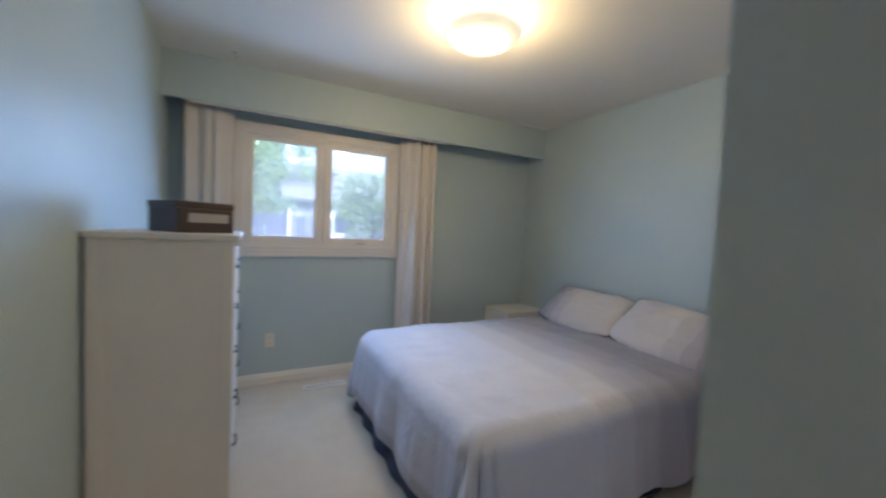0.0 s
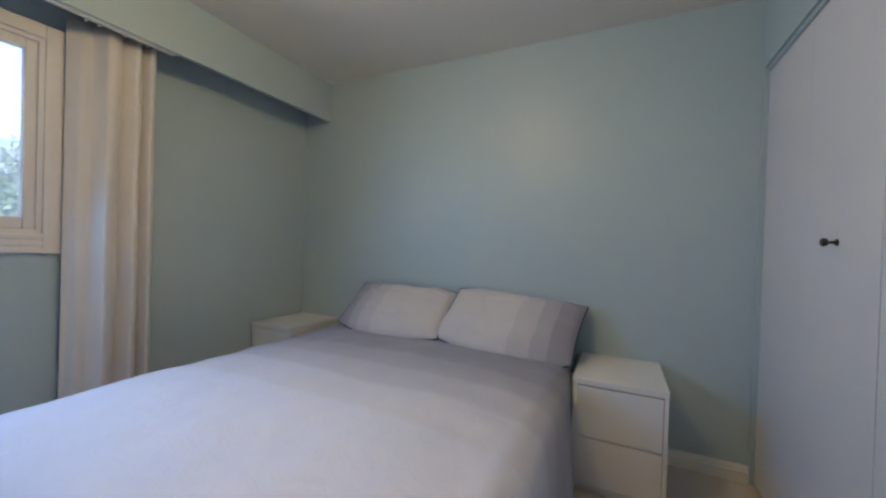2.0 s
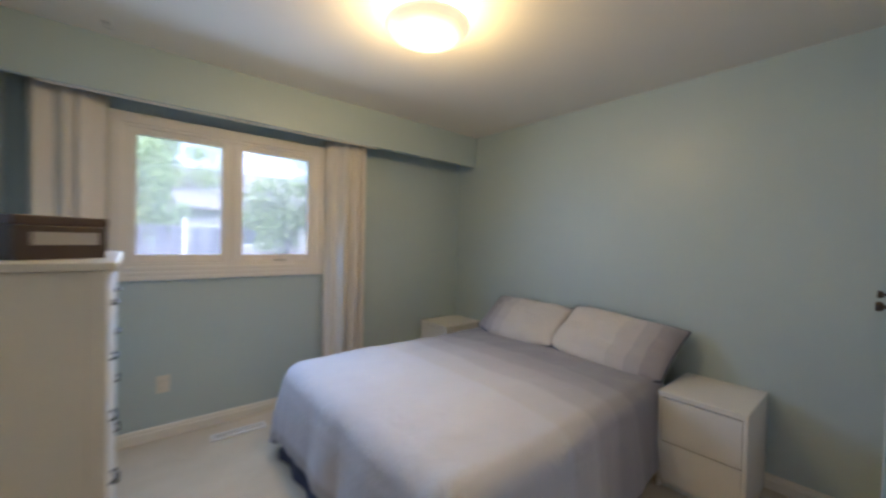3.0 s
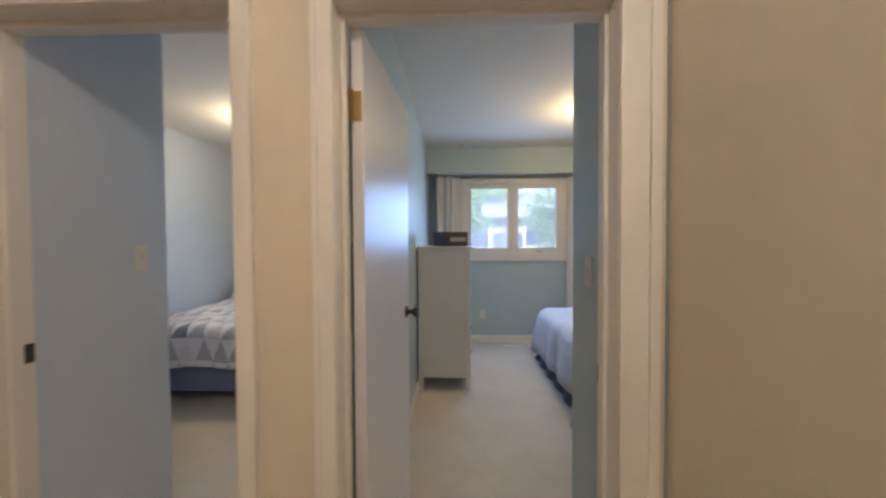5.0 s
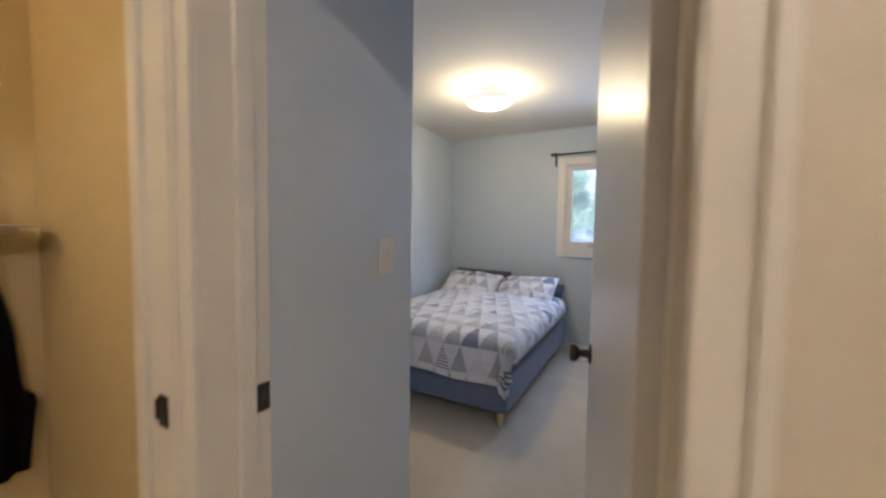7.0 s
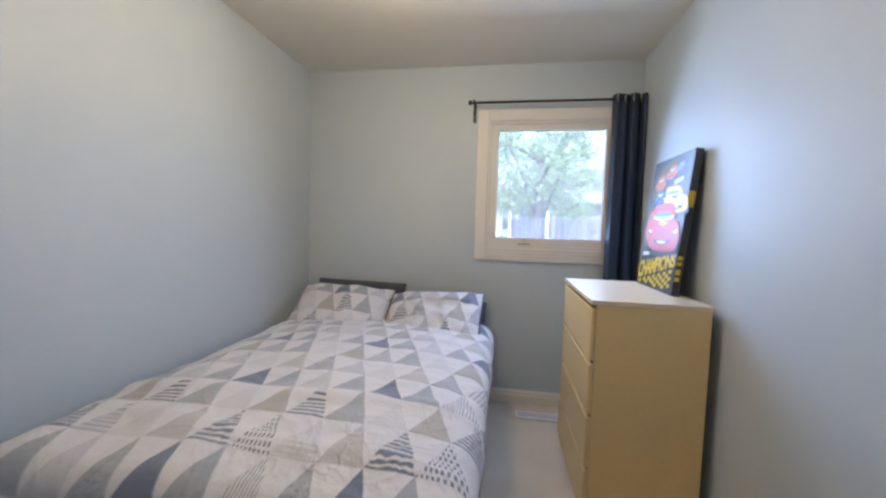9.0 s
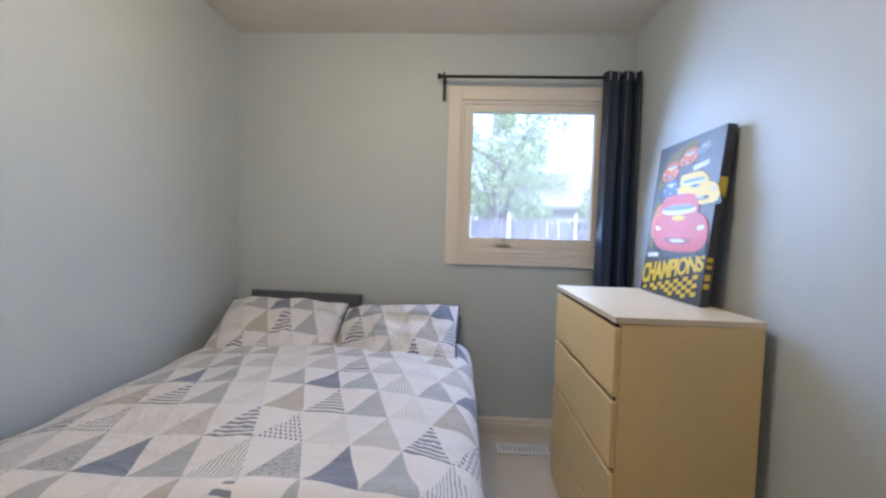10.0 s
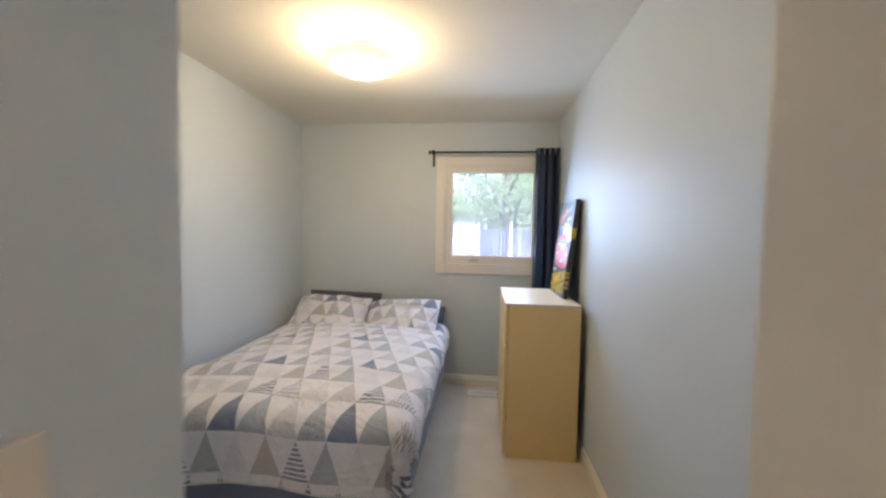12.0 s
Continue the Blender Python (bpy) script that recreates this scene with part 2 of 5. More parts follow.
SASH = plain("cream_window_vinyl", (0.77, 0.73, 0.68), 0.4, 0.04)
GLASS = veiled_glass("window_glass", 0.24)
WHITE_LAC = plain("white_lacquer", (0.74, 0.72, 0.68), 0.35, 0.03)
GREY_WHITE = plain("off_white_chest_paint", (0.66, 0.63, 0.56), 0.42, 0.03)
BIRCH = wood("birch_veneer", (0.80, 0.61, 0.29), (0.72, 0.53, 0.22))
BIRCH_TOP = wood("birch_veneer_top", (0.76, 0.64, 0.46), (0.70, 0.57, 0.38))
BLACK = plain("black_metal", (0.025, 0.023, 0.022), 0.4, 0.2, metal=0.6)
BRONZE = plain("dark_bronze", (0.07, 0.055, 0.045), 0.35, 0.2, metal=0.9)
BRASS = plain("brass", (0.32, 0.22, 0.08), 0.38, 0.12, metal=1.0)
STEEL = plain("steel", (0.5, 0.48, 0.45), 0.35, 0.1, metal=1.0)
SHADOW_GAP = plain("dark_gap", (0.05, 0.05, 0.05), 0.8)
PLASTIC = plain("ivory_plastic", (0.68, 0.635, 0.545), 0.4, 0.03)
CURTAIN_CREAM = fabric("cream_curtain_cloth", (0.67, 0.63, 0.575))
CURTAIN_NAVY = fabric("navy_curtain_cloth", (0.024, 0.034, 0.066), rough=0.45, sheen=0.0)
BASE_BLUE = fabric("blue_grey_bed_base_cloth", (0.16, 0.19, 0.30))
NAVY_SHEET = fabric("navy_sheet_cloth", (0.022, 0.032, 0.08))
GREY_CASE = fabric("charcoal_pillowcase_cloth", (0.085, 0.09, 0.115), sheen=0.0)
WHITE_SHEET = fabric("white_sheet_cloth", (0.70, 0.70, 0.70))
DUVET_B = triangle_fabric("triangle_print_cotton", 0.134, 0.168)
PILLOW_B = triangle_fabric("triangle_print_pillowcase", 0.128, 0.150)
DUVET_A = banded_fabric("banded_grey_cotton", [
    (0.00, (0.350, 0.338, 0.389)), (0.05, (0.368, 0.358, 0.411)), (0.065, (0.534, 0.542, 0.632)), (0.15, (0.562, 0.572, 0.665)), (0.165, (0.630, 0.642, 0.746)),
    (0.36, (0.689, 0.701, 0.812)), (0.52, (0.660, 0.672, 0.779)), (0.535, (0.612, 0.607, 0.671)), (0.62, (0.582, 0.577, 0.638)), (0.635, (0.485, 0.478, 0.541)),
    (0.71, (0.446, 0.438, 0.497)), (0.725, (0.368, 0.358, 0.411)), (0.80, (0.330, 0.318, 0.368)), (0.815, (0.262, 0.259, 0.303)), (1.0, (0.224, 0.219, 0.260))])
PILLOW_A = banded_fabric("banded_pillowcase", [
    (0.0, (0.291, 0.279, 0.321)), (0.14, (0.301, 0.289, 0.321)), (0.15, (0.388, 0.368, 0.396)), (0.25, (0.407, 0.388, 0.407)), (0.26, (0.504, 0.478, 0.482)),
    (0.40, (0.524, 0.497, 0.492)), (0.41, (0.601, 0.567, 0.546)), (1.0, (0.621, 0.587, 0.556))])
BULB_GLASS_A = glow_glass("lit_frosted_glass_a", (1.0, 0.72, 0.30), BOWL_A)
BULB_GLASS_B = glow_glass("lit_frosted_glass_b", (1.0, 0.76, 0.42), BOWL_B)
BULB_GLASS_H = glow_glass("lit_frosted_glass_h", (1.0, 0.70, 0.34), BOWL_H)
BULB_LIT = glow_glass("lit_bulb_glass", (1.0, 0.78, 0.48), 1.2)


# ---- mesh helpers ----
def mesh_of(name, bm, mats, smooth=False):
    bmesh.ops.recalc_face_normals(bm, faces=bm.faces)
    data = bpy.data.meshes.new(name)
    bm.to_mesh(data)
    bm.free()
    for m in mats if isinstance(mats, (list, tuple)) else [mats]:
        data.materials.append(m)
    if smooth:
        data.polygons.foreach_set("use_smooth", [True] * len(data.polygons))
    return data


def part(name, bm, material, parent=None, label="", smooth=False):
    """Links a bmesh as one mesh object under a thing or a part."""
    ob = new(name, mesh_of(name, bm, material, smooth))
    ob.parent = parent
    return tagged(ob, label) if label else ob


def thing(name, label, category, m=None, group="", kind=""):
    """An empty at a thing's base that parents its parts."""
    ob = new(name)
    ob.empty_display_size = 0.05
    if m is not None:
        ob.matrix_basis = m
    return tagged(ob, label, category, group, kind)


def add_box(bm, x0, x1, y0, y1, z0, z1, bevel=0.0, mats=None, m=None):
    """A box; mats maps a side (w e s n d u) to a material slot."""
    geo = bmesh.ops.create_cube(bm, size=1.0)
    vs = geo["verts"]
    for v in vs:
        v.co = Vector(((x0 + x1) / 2 + v.co.x * (x1 - x0), (y0 + y1) / 2 + v.co.y * (y1 - y0), (z0 + z1) / 2 + v.co.z * (z1 - z0)))
    if mats:
        for f in {f for v in vs for f in v.link_faces}:
            f.normal_update()
            n = f.normal
            side = ("e" if n.x > 0.5 else "w" if n.x < -0.5 else "n" if n.y > 0.5 else "s" if n.y < -0.5 else "u" if n.z > 0.5 else "d")
            f.material_index = mats.get(side, mats.get("*", 0))
    if bevel > 0:
        edges = list({e for v in vs for e in v.link_edges})
        out = bmesh.ops.bevel(bm, geom=edges, offset=bevel, segments=2, affect="EDGES", profile=0.6)
        vs = list({v for f in out["faces"] for v in f.verts} | {v for v in vs if v.is_valid})
    if m is not None:
        bmesh.ops.transform(bm, matrix=m, verts=vs)
    return vs


def box(x0, x1, y0, y1, z0, z1, bevel=0.0, mats=None, m=None):
    bm = bmesh.new()
    add_box(bm, x0, x1, y0, y1, z0, z1, bevel, mats, m)
    return bm


def lathe(profile, steps=32, m=None):
    """A solid of revolution about z from (radius, height) pairs."""
    bm = bmesh.new()
    rings = []
    for r, z in profile:
        if r < 1e-5:
            rings.append([bm.verts.new((0, 0, z))])
        else:
            rings.append([bm.verts.new((r * math.cos(2 * math.pi * i / steps), r * math.sin(2 * math.pi * i / steps), z)) for i in range(steps)])
    for a, b in zip(rings, rings[1:]):
        for i in range(steps):
            j = (i + 1) % steps
            if len(a) == 1 and len(b) == 1:
                continue
            if len(a) == 1:
                bm.faces.new((a[0], b[i], b[j]))
            elif len(b) == 1:
                bm.faces.new((a[i], b[0], a[j]))
            else:
                bm.faces.new((a[i], b[i], b[j], a[j]))
    if m is not None:
        bmesh.ops.transform(bm, matrix=m, verts=bm.verts)
    return bm


def tube(points, radius, steps=10):
    """A round bar along a run of points."""
    bm = bmesh.new()
    rings = []
    pts = [Vector(p) for p in points]
    for i, p in enumerate(pts):
        d = (pts[min(i + 1, len(pts) - 1)] - pts[max(i - 1, 0)]).normalized()
        side = d.cross(Vector((0, 0, 1)))
        side = side.normalized() if side.length > 1e-3 else Vector((1, 0, 0))
        up = side.cross(d)
        r = radius[i] if isinstance(radius, (list, tuple)) else radius
        rings.append([bm.verts.new(p + r * (math.cos(a) * side + math.sin(a) * up)) for a in [2 * math.pi * k / steps for k in range(steps)]])
    for a, b in zip(rings, rings[1:]):
        for k in range(steps):
            bm.faces.new((a[k], b[k], b[(k + 1) % steps], a[(k + 1) % steps]))
    bm.faces.new(rings[0])
    bm.faces.new(rings[-1][::-1])
    return bm


def sheet(fn, na, nb, uv=None):
    """A grid surface: fn(i/na, j/nb) gives a place, uv the same for its cloth coordinates."""
    bm = bmesh.new()
    grid = [[bm.verts.new(fn(i / na, j / nb)) for j in range(nb + 1)] for i in range(na + 1)]
    layer = bm.loops.layers.uv.new("UVMap")
    for i in range(na):
        for j in range(nb):
            f = bm.faces.new((grid[i][j], grid[i + 1][j], grid[i + 1][j + 1], grid[i][j + 1]))
            for loop, (a, b) in zip(f.loops, ((i, j), (i + 1, j), (i + 1, j + 1), (i, j + 1))):
                loop[layer].uv = uv(a / na, b / nb) if uv else (a / na, b / nb)
    return bm


def thicken(ob, thickness, offset=-1.0):
    mod = ob.modifiers.new("thickness", "SOLIDIFY")
    mod.thickness, mod.offset = thickness, offset
    return ob


def structure(name, bm, mats, label, category):
    return tagged(part(name, bm, mats), label, category, kind="structure")


# ---- the plan ----
CEIL = 2.455
AW, AE = -0.04, 3.275  # bedroom A, west and east faces
BW, BE = -2.53, -0.105  # bedroom B
HS, HN = 0.315, 0.455   # hall face and room face of the door wall
HALL_W, HALL_E, HALL_S = -1.085, 0.852, -2.6
ENTRY_A, ENTRY_B = 0.825, -1.035   # wall faces beside the two entries
A_EDGE, B_EDGE = 0.99, 1.005   # where the two entry passages end
CLOSET_Y = 1.085      # room face of the closet front
DOOR_H = 1.97
A_DOOR = (-0.018, 0.73)
B_DOOR = (-1.03, -0.29)
STAIR_DOOR = (-0.475, 0.285)
WIN_A = (0.44, 1.675, 1.148, 2.062)   # rough opening x0 x1 z0 z1
WIN_B = (-1.135, -0.25, 1.148, 2.062)


def cut_wall(bm, span, lo, hi, top, openings, along, mats):
    """Boxes for a wall along x or y with rectangular openings (a, b, sill, head)."""
    def put(a, b, z0, z1):
        if b - a < 1e-4 or z1 - z0 < 1e-4:
            return
        if along == "x":
            add_box(bm, a, b, lo, hi, z0, z1, mats=mats)
        else:
            add_box(bm, lo, hi, a, b, z0, z1, mats=mats)
    at = span[0]
    for a, b, sill, head in sorted(openings):
        put(at, a, 0, top)
        put(a, b, 0, sill)
        put(a, b, head, top)
        at = b
    put(at, span[1], 0, top)


# floors and ceiling
bm = bmesh.new()
add_box(bm, BW - 0.1, AE + 0.1, HN, NORTH, -0.12, 0.0)
add_box(bm, HALL_W, HALL_E, HALL_S, HN, -0.12, 0.0)
structure("floor", bm, CARPET, "beige cut-pile carpet with soft tread marks", "carpet floor")
structure("ceiling", box(-2.75, 3.5, -2.75, 4.37, CEIL, CEIL + 0.15), CEILING, "off-white lightly textured painted ceiling", "ceiling")

# window wall
bm = bmesh.new()
cut_wall(bm, (AW - 0.05, AE + 0.12), NORTH, NORTH + 0.20, CEIL, [(WIN_A[0], WIN_A[1], WIN_A[2], WIN_A[3])], "x", {"*": 0})
structure("wall_north_a", bm, [PAINT_A], "pale blue-green painted window wall", "wall")
bm = bmesh.new()
cut_wall(bm, (BW - 0.12, AW - 0.05), NORTH, NORTH + 0.20, CEIL, [(WIN_B[0], WIN_B[1], WIN_B[2], WIN_B[3])], "x", {"*": 0})
structure("wall_north_b", bm, [PAINT_B], "pale blue-grey painted window wall", "wall")
# side walls
structure("wall_east", box(AE, AE + 0.12, 0.30, NORTH, 0, CEIL), PAINT_A, "pale blue-green painted bedroom wall", "wall")
structure("wall_west", box(BW - 0.12, BW, HN, NORTH, 0, CEIL), PAINT_B, "pale blue-grey painted bedroom wall", "wall")
structure("wall_between", box(BE, AW, HN, NORTH, 0, CEIL, mats={"e": 0, "w": 1}), [PAINT_A, PAINT_B],
          "partition painted blue-green and pale blue-grey", "wall")
# door wall
bm = bmesh.new()
cut_wall(bm, (-0.07, HALL_E), HS, HN, CEIL, [(A_DOOR[0] - 0.02, A_DOOR[1] + 0.02, 0, DOOR_H + 0.02)], "x", {"n": 1, "*": 0})
cut_wall(bm, (HALL_W, -0.07), HS, HN, CEIL, [(B_DOOR[0] - 0.02, B_DOOR[1] + 0.02, 0, DOOR_H + 0.02)], "x", {"n": 2, "*": 0})
structure("wall_door", bm, [PAINT_HALL, PAINT_A, PAINT_B], "cream hall wall with two bedroom doorways", "wall")
# closet blocks beside the two entries
structure("wall_entry_a", box(ENTRY_A, ENTRY_A + 0.10, HN, A_EDGE, 0, CEIL), [PAINT_A], "blue-green wall end beside the bedroom entry", "wall")
bm = bmesh.new()
add_box(bm, ENTRY_A + 0.10, 1.30, A_EDGE - 0.10, A_EDGE, 0, CEIL)
cut_wall(bm, (1.30, AE), A_EDGE - 0.10, CLOSET_Y, CEIL, [(1.405, 3.256, 0, 2.092)], "x", {"*": 0})
structure("wall_closet_front", bm, [PAINT_A], "blue-green closet wall with wide door opening", "wall")
structure("wall_closet_back", box(HALL_E, AE, 0.30, 0.36, 0, CEIL), PAINT_A, "plain closet back wall", "wall")
structure("wall_entry_b", box(ENTRY_B - 0.10, ENTRY_B, HN, B_EDGE, 0, CEIL), PAINT_B, "pale blue-grey wall end beside the bedroom entry", "wall")
structure("wall_closet_b", box(BW, ENTRY_B - 0.10, B_EDGE - 0.10, B_EDGE, 0, CEIL), PAINT_B, "pale blue-grey painted wall at the bed's foot", "wall")
# hall and stairwell
structure("wall_hall_east", box(HALL_E, HALL_E + 0.10, HALL_S, 0.298, 0, CEIL), PAINT_HALL, "cream painted hall side wall", "wall")
structure("wall_hall_south", box(HALL_W, HALL_E, HALL_S - 0.1, HALL_S, 0, CEIL), PAINT_HALL, "cream painted hall end wall", "wall")
bm = bmesh.new()
cut_wall(bm, (HALL_S, HN), HALL_W - 0.13, HALL_W, CEIL, [(STAIR_DOOR[0] - 0.02, STAIR_DOOR[1] + 0.02, 0, DOOR_H + 0.02)], "y", {"w": 1, "*": 0})
structure("wall_hall_west", bm, [PAINT_HALL, PAINT_STAIR], "cream hall wall with stair doorway", "wall")
structure("wall_stair_north", box(-2.4, HALL_W - 0.13, 0.42, HN, -1.4, CEIL), PAINT_STAIR, "warm cream stairwell wall", "wall")
structure("wall_stair_west", box(-2.4, -2.30, -1.2, 0.42, -1.4, CEIL), PAINT_STAIR, "warm cream stairwell wall with coat hooks", "wall")
structure("wall_stair_south", box(-2.30, HALL_W - 0.13, -1.2, -1.1, -1.4, CEIL), PAINT_STAIR, "warm cream stairwell wall", "wall")
bm = bmesh.new()
for k in range(5):
    add_box(bm, HALL_W - 0.13 - 0.22 * (k + 1), HALL_W - 0.13 - 0.22 * k, -1.1, 0.42, -1.4, -0.18 * (k + 1), 0.01)
add_box(bm, HALL_W - 0.13, HALL_W, -1.1, 0.42, -1.4, -0.125)
structure("stairs", bm, CARPET, "carpeted steps leading down from the hall", "stairs")


# baseboards: a moulded board along a run
def baseboard(name, a, b, inward, height=0.085):
    a, b, n = Vector((*a, 0)), Vector((*b, 0)), Vector((*inward, 0))
    prof = [(0.0, 0.0), (0.014, 0.0), (0.014, height * 0.62), (0.010, height * 0.70), (0.010, height * 0.84), (0.004, height), (0.0, height)]
    bm = bmesh.new()
    ends = [[bm.verts.new(p + n * d + Vector((0, 0, z))) for d, z in prof] for p in (a, b)]
    k = len(prof)
    for i in range(k):
        bm.faces.new((ends[0][i], ends[1][i], ends[1][(i + 1) % k], ends[0][(i + 1) % k]))
    bm.faces.new(ends[0])
    bm.faces.new(ends[1][::-1])
    return structure(name, bm, TRIM, "white painted moulded baseboard", "baseboard")


baseboard("baseboard_a_north", (AW, NORTH), (AE - 0.014, NORTH), (0, -1))
baseboard("baseboard_a_east", (AE, CLOSET_Y), (AE, NORTH - 0.014), (-1, 0))
baseboard("baseboard_a_west", (AW, HN + 0.08), (AW, NORTH - 0.014), (1, 0))
baseboard("baseboard_a_entry", (ENTRY_A, HN + 0.02), (ENTRY_A, A_EDGE), (-1, 0))
baseboard("baseboard_a_closet", (ENTRY_A, A_EDGE), (1.299, A_EDGE), (0, 1))
baseboard("baseboard_b_north", (BW, NORTH), (BE - 0.014, NORTH), (0, -1), 0.10)
baseboard("baseboard_b_west", (BW, B_EDGE + 0.014), (BW, NORTH - 0.014), (1, 0), 0.10)
baseboard("baseboard_b_east", (BE, HN + 0.02), (BE, NORTH - 0.014), (-1, 0), 0.10)
baseboard("baseboard_b_entry", (ENTRY_B, HN + 0.02), (ENTRY_B, B_EDGE), (1, 0), 0.10)
baseboard("baseboard_b_closet", (BW, B_EDGE), (ENTRY_B + 0.014, B_EDGE), (0, 1), 0.10)

# the boxed pelmet over bedroom A's window
PEL_Y, PEL_Z = 3.90, 2.155
structure("pelmet", box(AW, AE, PEL_Y, PEL_Y + 0.02, PEL_Z, CEIL, 0.0), PAINT_A, "blue-green painted curtain pelmet board", "pelmet")
structure("trim_curtain_track", box(0.10, 2.10, PEL_Y + 0.023, PEL_Y + 0.045, PEL_Z - 0.016, PEL_Z + 0.03, 0.003), WHITE_LAC, "white curtain track under the pelmet", "curtain track")
structure("trim_pelmet_edge", box(AW, AE, PEL_Y - 0.002, PEL_Y + 0.022, PEL_Z - 0.008, PEL_Z - 0.001), PAINT_A, "painted pelmet lower edge", "trim")


# ---- doorways ----
def casing_x(x0, x1, y, out, h, w_left, w_right):
    """A door casing on a wall that runs along x, proud of face y by out."""
    bm = bmesh.new()
    ya, yb = sorted((y, y + out))
    add_box(bm, x0 - w_left, x0, ya, yb, 0, h + 0.06, 0.004)
    add_box(bm, x1, x1 + w_right, ya, yb, 0, h + 0.06, 0.004)
    add_box(bm, x0 + 0.0005, x1 - 0.0005, ya, yb, h, h + 0.06, 0.004)
    yc, yd = sorted((y + out, y + out * 1.6))
    add_box(bm, x0 - w_left, x0 - w_left * 0.72, yc, yd, 0, h + 0.06, 0.002)
    add_box(bm, x1 + w_right * 0.72, x1 + w_right, yc, yd, 0, h + 0.06, 0.002)
    return bm


def lining_x(x0, x1, y0, y1, h, stop):
    """Jamb boards and stops of a doorway in a wall along x."""
    bm = bmesh.new()
    add_box(bm, x0 - 0.0195, x0, y0, y1, 0, h, 0.002)
    add_box(bm, x1, x1 + 0.0195, y0, y1, 0, h, 0.002)
    add_box(bm, x0 - 0.0195, x1 + 0.0195, y0, y1, h, h + 0.0195, 0.002)
    add_box(bm, x0, x0 + 0.012, stop - 0.035, stop, 0, h - 0.001, 0.002)
    add_box(bm, x1 - 0.012, x1, stop - 0.035, stop, 0, h - 0.001, 0.002)
    add_box(bm, x0 + 0.012, x1 - 0.012, stop - 0.035, stop, h - 0.012, h, 0.002)
    return bm


structure("trim_casing_a", casing_x(*A_DOOR, HS, -0.015, DOOR_H, 0.055, 0.10), TRIM, "white painted door casing in the hall", "door casing")
structure("trim_casing_b", casing_x(*B_DOOR, HS, -0.015, DOOR_H, 0.052, 0.055), TRIM, "white painted door casing in the hall corner", "door casing")
structure("trim_lining_a", lining_x(*A_DOOR, HS, HN, DOOR_H, HN - 0.04), TRIM, "white painted door lining and stops", "door frame")
structure("trim_lining_b", lining_x(*B_DOOR, HS, HN, DOOR_H, HN - 0.04), TRIM, "white painted door lining and stops", "door frame")
bm = bmesh.new()
y0, y1 = STAIR_DOOR
add_box(bm, HALL_W, HALL_W + 0.012, y1, HS - 0.016, 0, DOOR_H + 0.06, 0.002)
add_box(bm, HALL_W, HALL_W + 0.015, y0 - 0.06, y0, 0, DOOR_H + 0.06, 0.003)
add_box(bm, HALL_W, HALL_W + 0.015, y0 + 0.0005, y1 - 0.0005, DOOR_H, DOOR_H + 0.06, 0.003)
structure("trim_casing_stair", bm, TRIM, "white painted stair door casing", "door casing")
bm = bmesh.new()
xa, xb = HALL_W - 0.13, HALL_W
add_box(bm, xa, xb, y1, y1 + 0.0195, 0, DOOR_H, 0.002)
add_box(bm, xa, xb, y0 - 0.0195, y0, 0, DOOR_H, 0.002)
add_box(bm, xa, xb, y0 - 0.0195, y1 + 0.0195, DOOR_H, DOOR_H + 0.0195, 0.002)
add_box(bm, xa + 0.03, xa + 0.065, y1 - 0.012, y1, 0, DOOR_H, 0.002)
structure("trim_lining_stair", bm, TRIM, "white painted stair door lining", "door frame")


def strike(name, m, metal, label):
    """A latch plate with a hole, let into a jamb; it faces +x."""
    ob = thing(name, label, "strike plate", m)
    part("plate", box(0, 0.003, -0.016, 0.016, -0.03, 0.03, 0.001), metal, ob)
    part("latch_hole", box(0.0031, 0.0036, -0.006, 0.006, -0.011, 0.011), SHADOW_GAP, ob)
    part("lip", box(0.001, 0.006, -0.022, -0.016, -0.02, 0.02, 0.001), metal, ob)
    return ob


strike("strike_plate", pose(B_DOOR[0], HN - 0.02, 0.985), BRONZE, "dark bronze strike plate on white jamb")
strike("strike_plate", pose(HALL_W - 0.02, STAIR_DOOR[1], 1.0, 0, 0, -90), BRONZE, "dark bronze strike plate on stair jamb")
strike("strike_plate", pose(A_DOOR[1], HN - 0.03, 0.93, 0, 0, 180), STEEL, "dull steel strike plate on white jamb")


def door_leaf(name, label, width, m, hinge_side=1):
    """A flush door leaf: hinge line at the origin, leaf along +y, faces at x 0 and 0.036."""
    ob = thing(name, label, "door", m, kind="structure")
    part("leaf", box(0, 0.036, 0, width, 0.012, DOOR_H - 0.006, 0.002), DOOR_WHITE, ob)
    for z in (0.22, 1.735):
        hinge = part("hinge", box(0.003, 0.032, -0.0035, -0.0005, z - 0.045, z + 0.045, 0.001), BRASS, ob, "brass hinge leaf")
        part("hinge_pin", lathe([(0, -0.05), (0.006, -0.05), (0.006, 0.05), (0, 0.05)], 10, pose(0.036 if hinge_side > 0 else 0.0, -0.006, z)), BRASS, hinge)
    for side, turn in ((0.036, 90), (0.0, -90)):
        prof = [(0, 0), (0.028, 0), (0.028, 0.006), (0.012, 0.010), (0.011, 0.030), (0.020, 0.036), (0.027, 0.046), (0.024, 0.058), (0, 0.061)]
        part("knob", lathe(prof, 20, pose(side, width - 0.07, 0.99, 0, turn, 0)), BRONZE, ob, "dark bronze door knob")
    part("latch", box(0.012, 0.024, width, width + 0.006, 0.965, 1.015, 0.001), BRONZE, ob)
    return ob


door_leaf("door_1", "open white flush bedroom door with dark knob", 0.715, pose(-0.007, 0.446, 0, 0, 0, -3.4), -1)
door_leaf("door_2", "open white flush bedroom door with dark knob", 0.725, pose(-0.330, 0.440, 0, 0, 0, 11.0), 1)


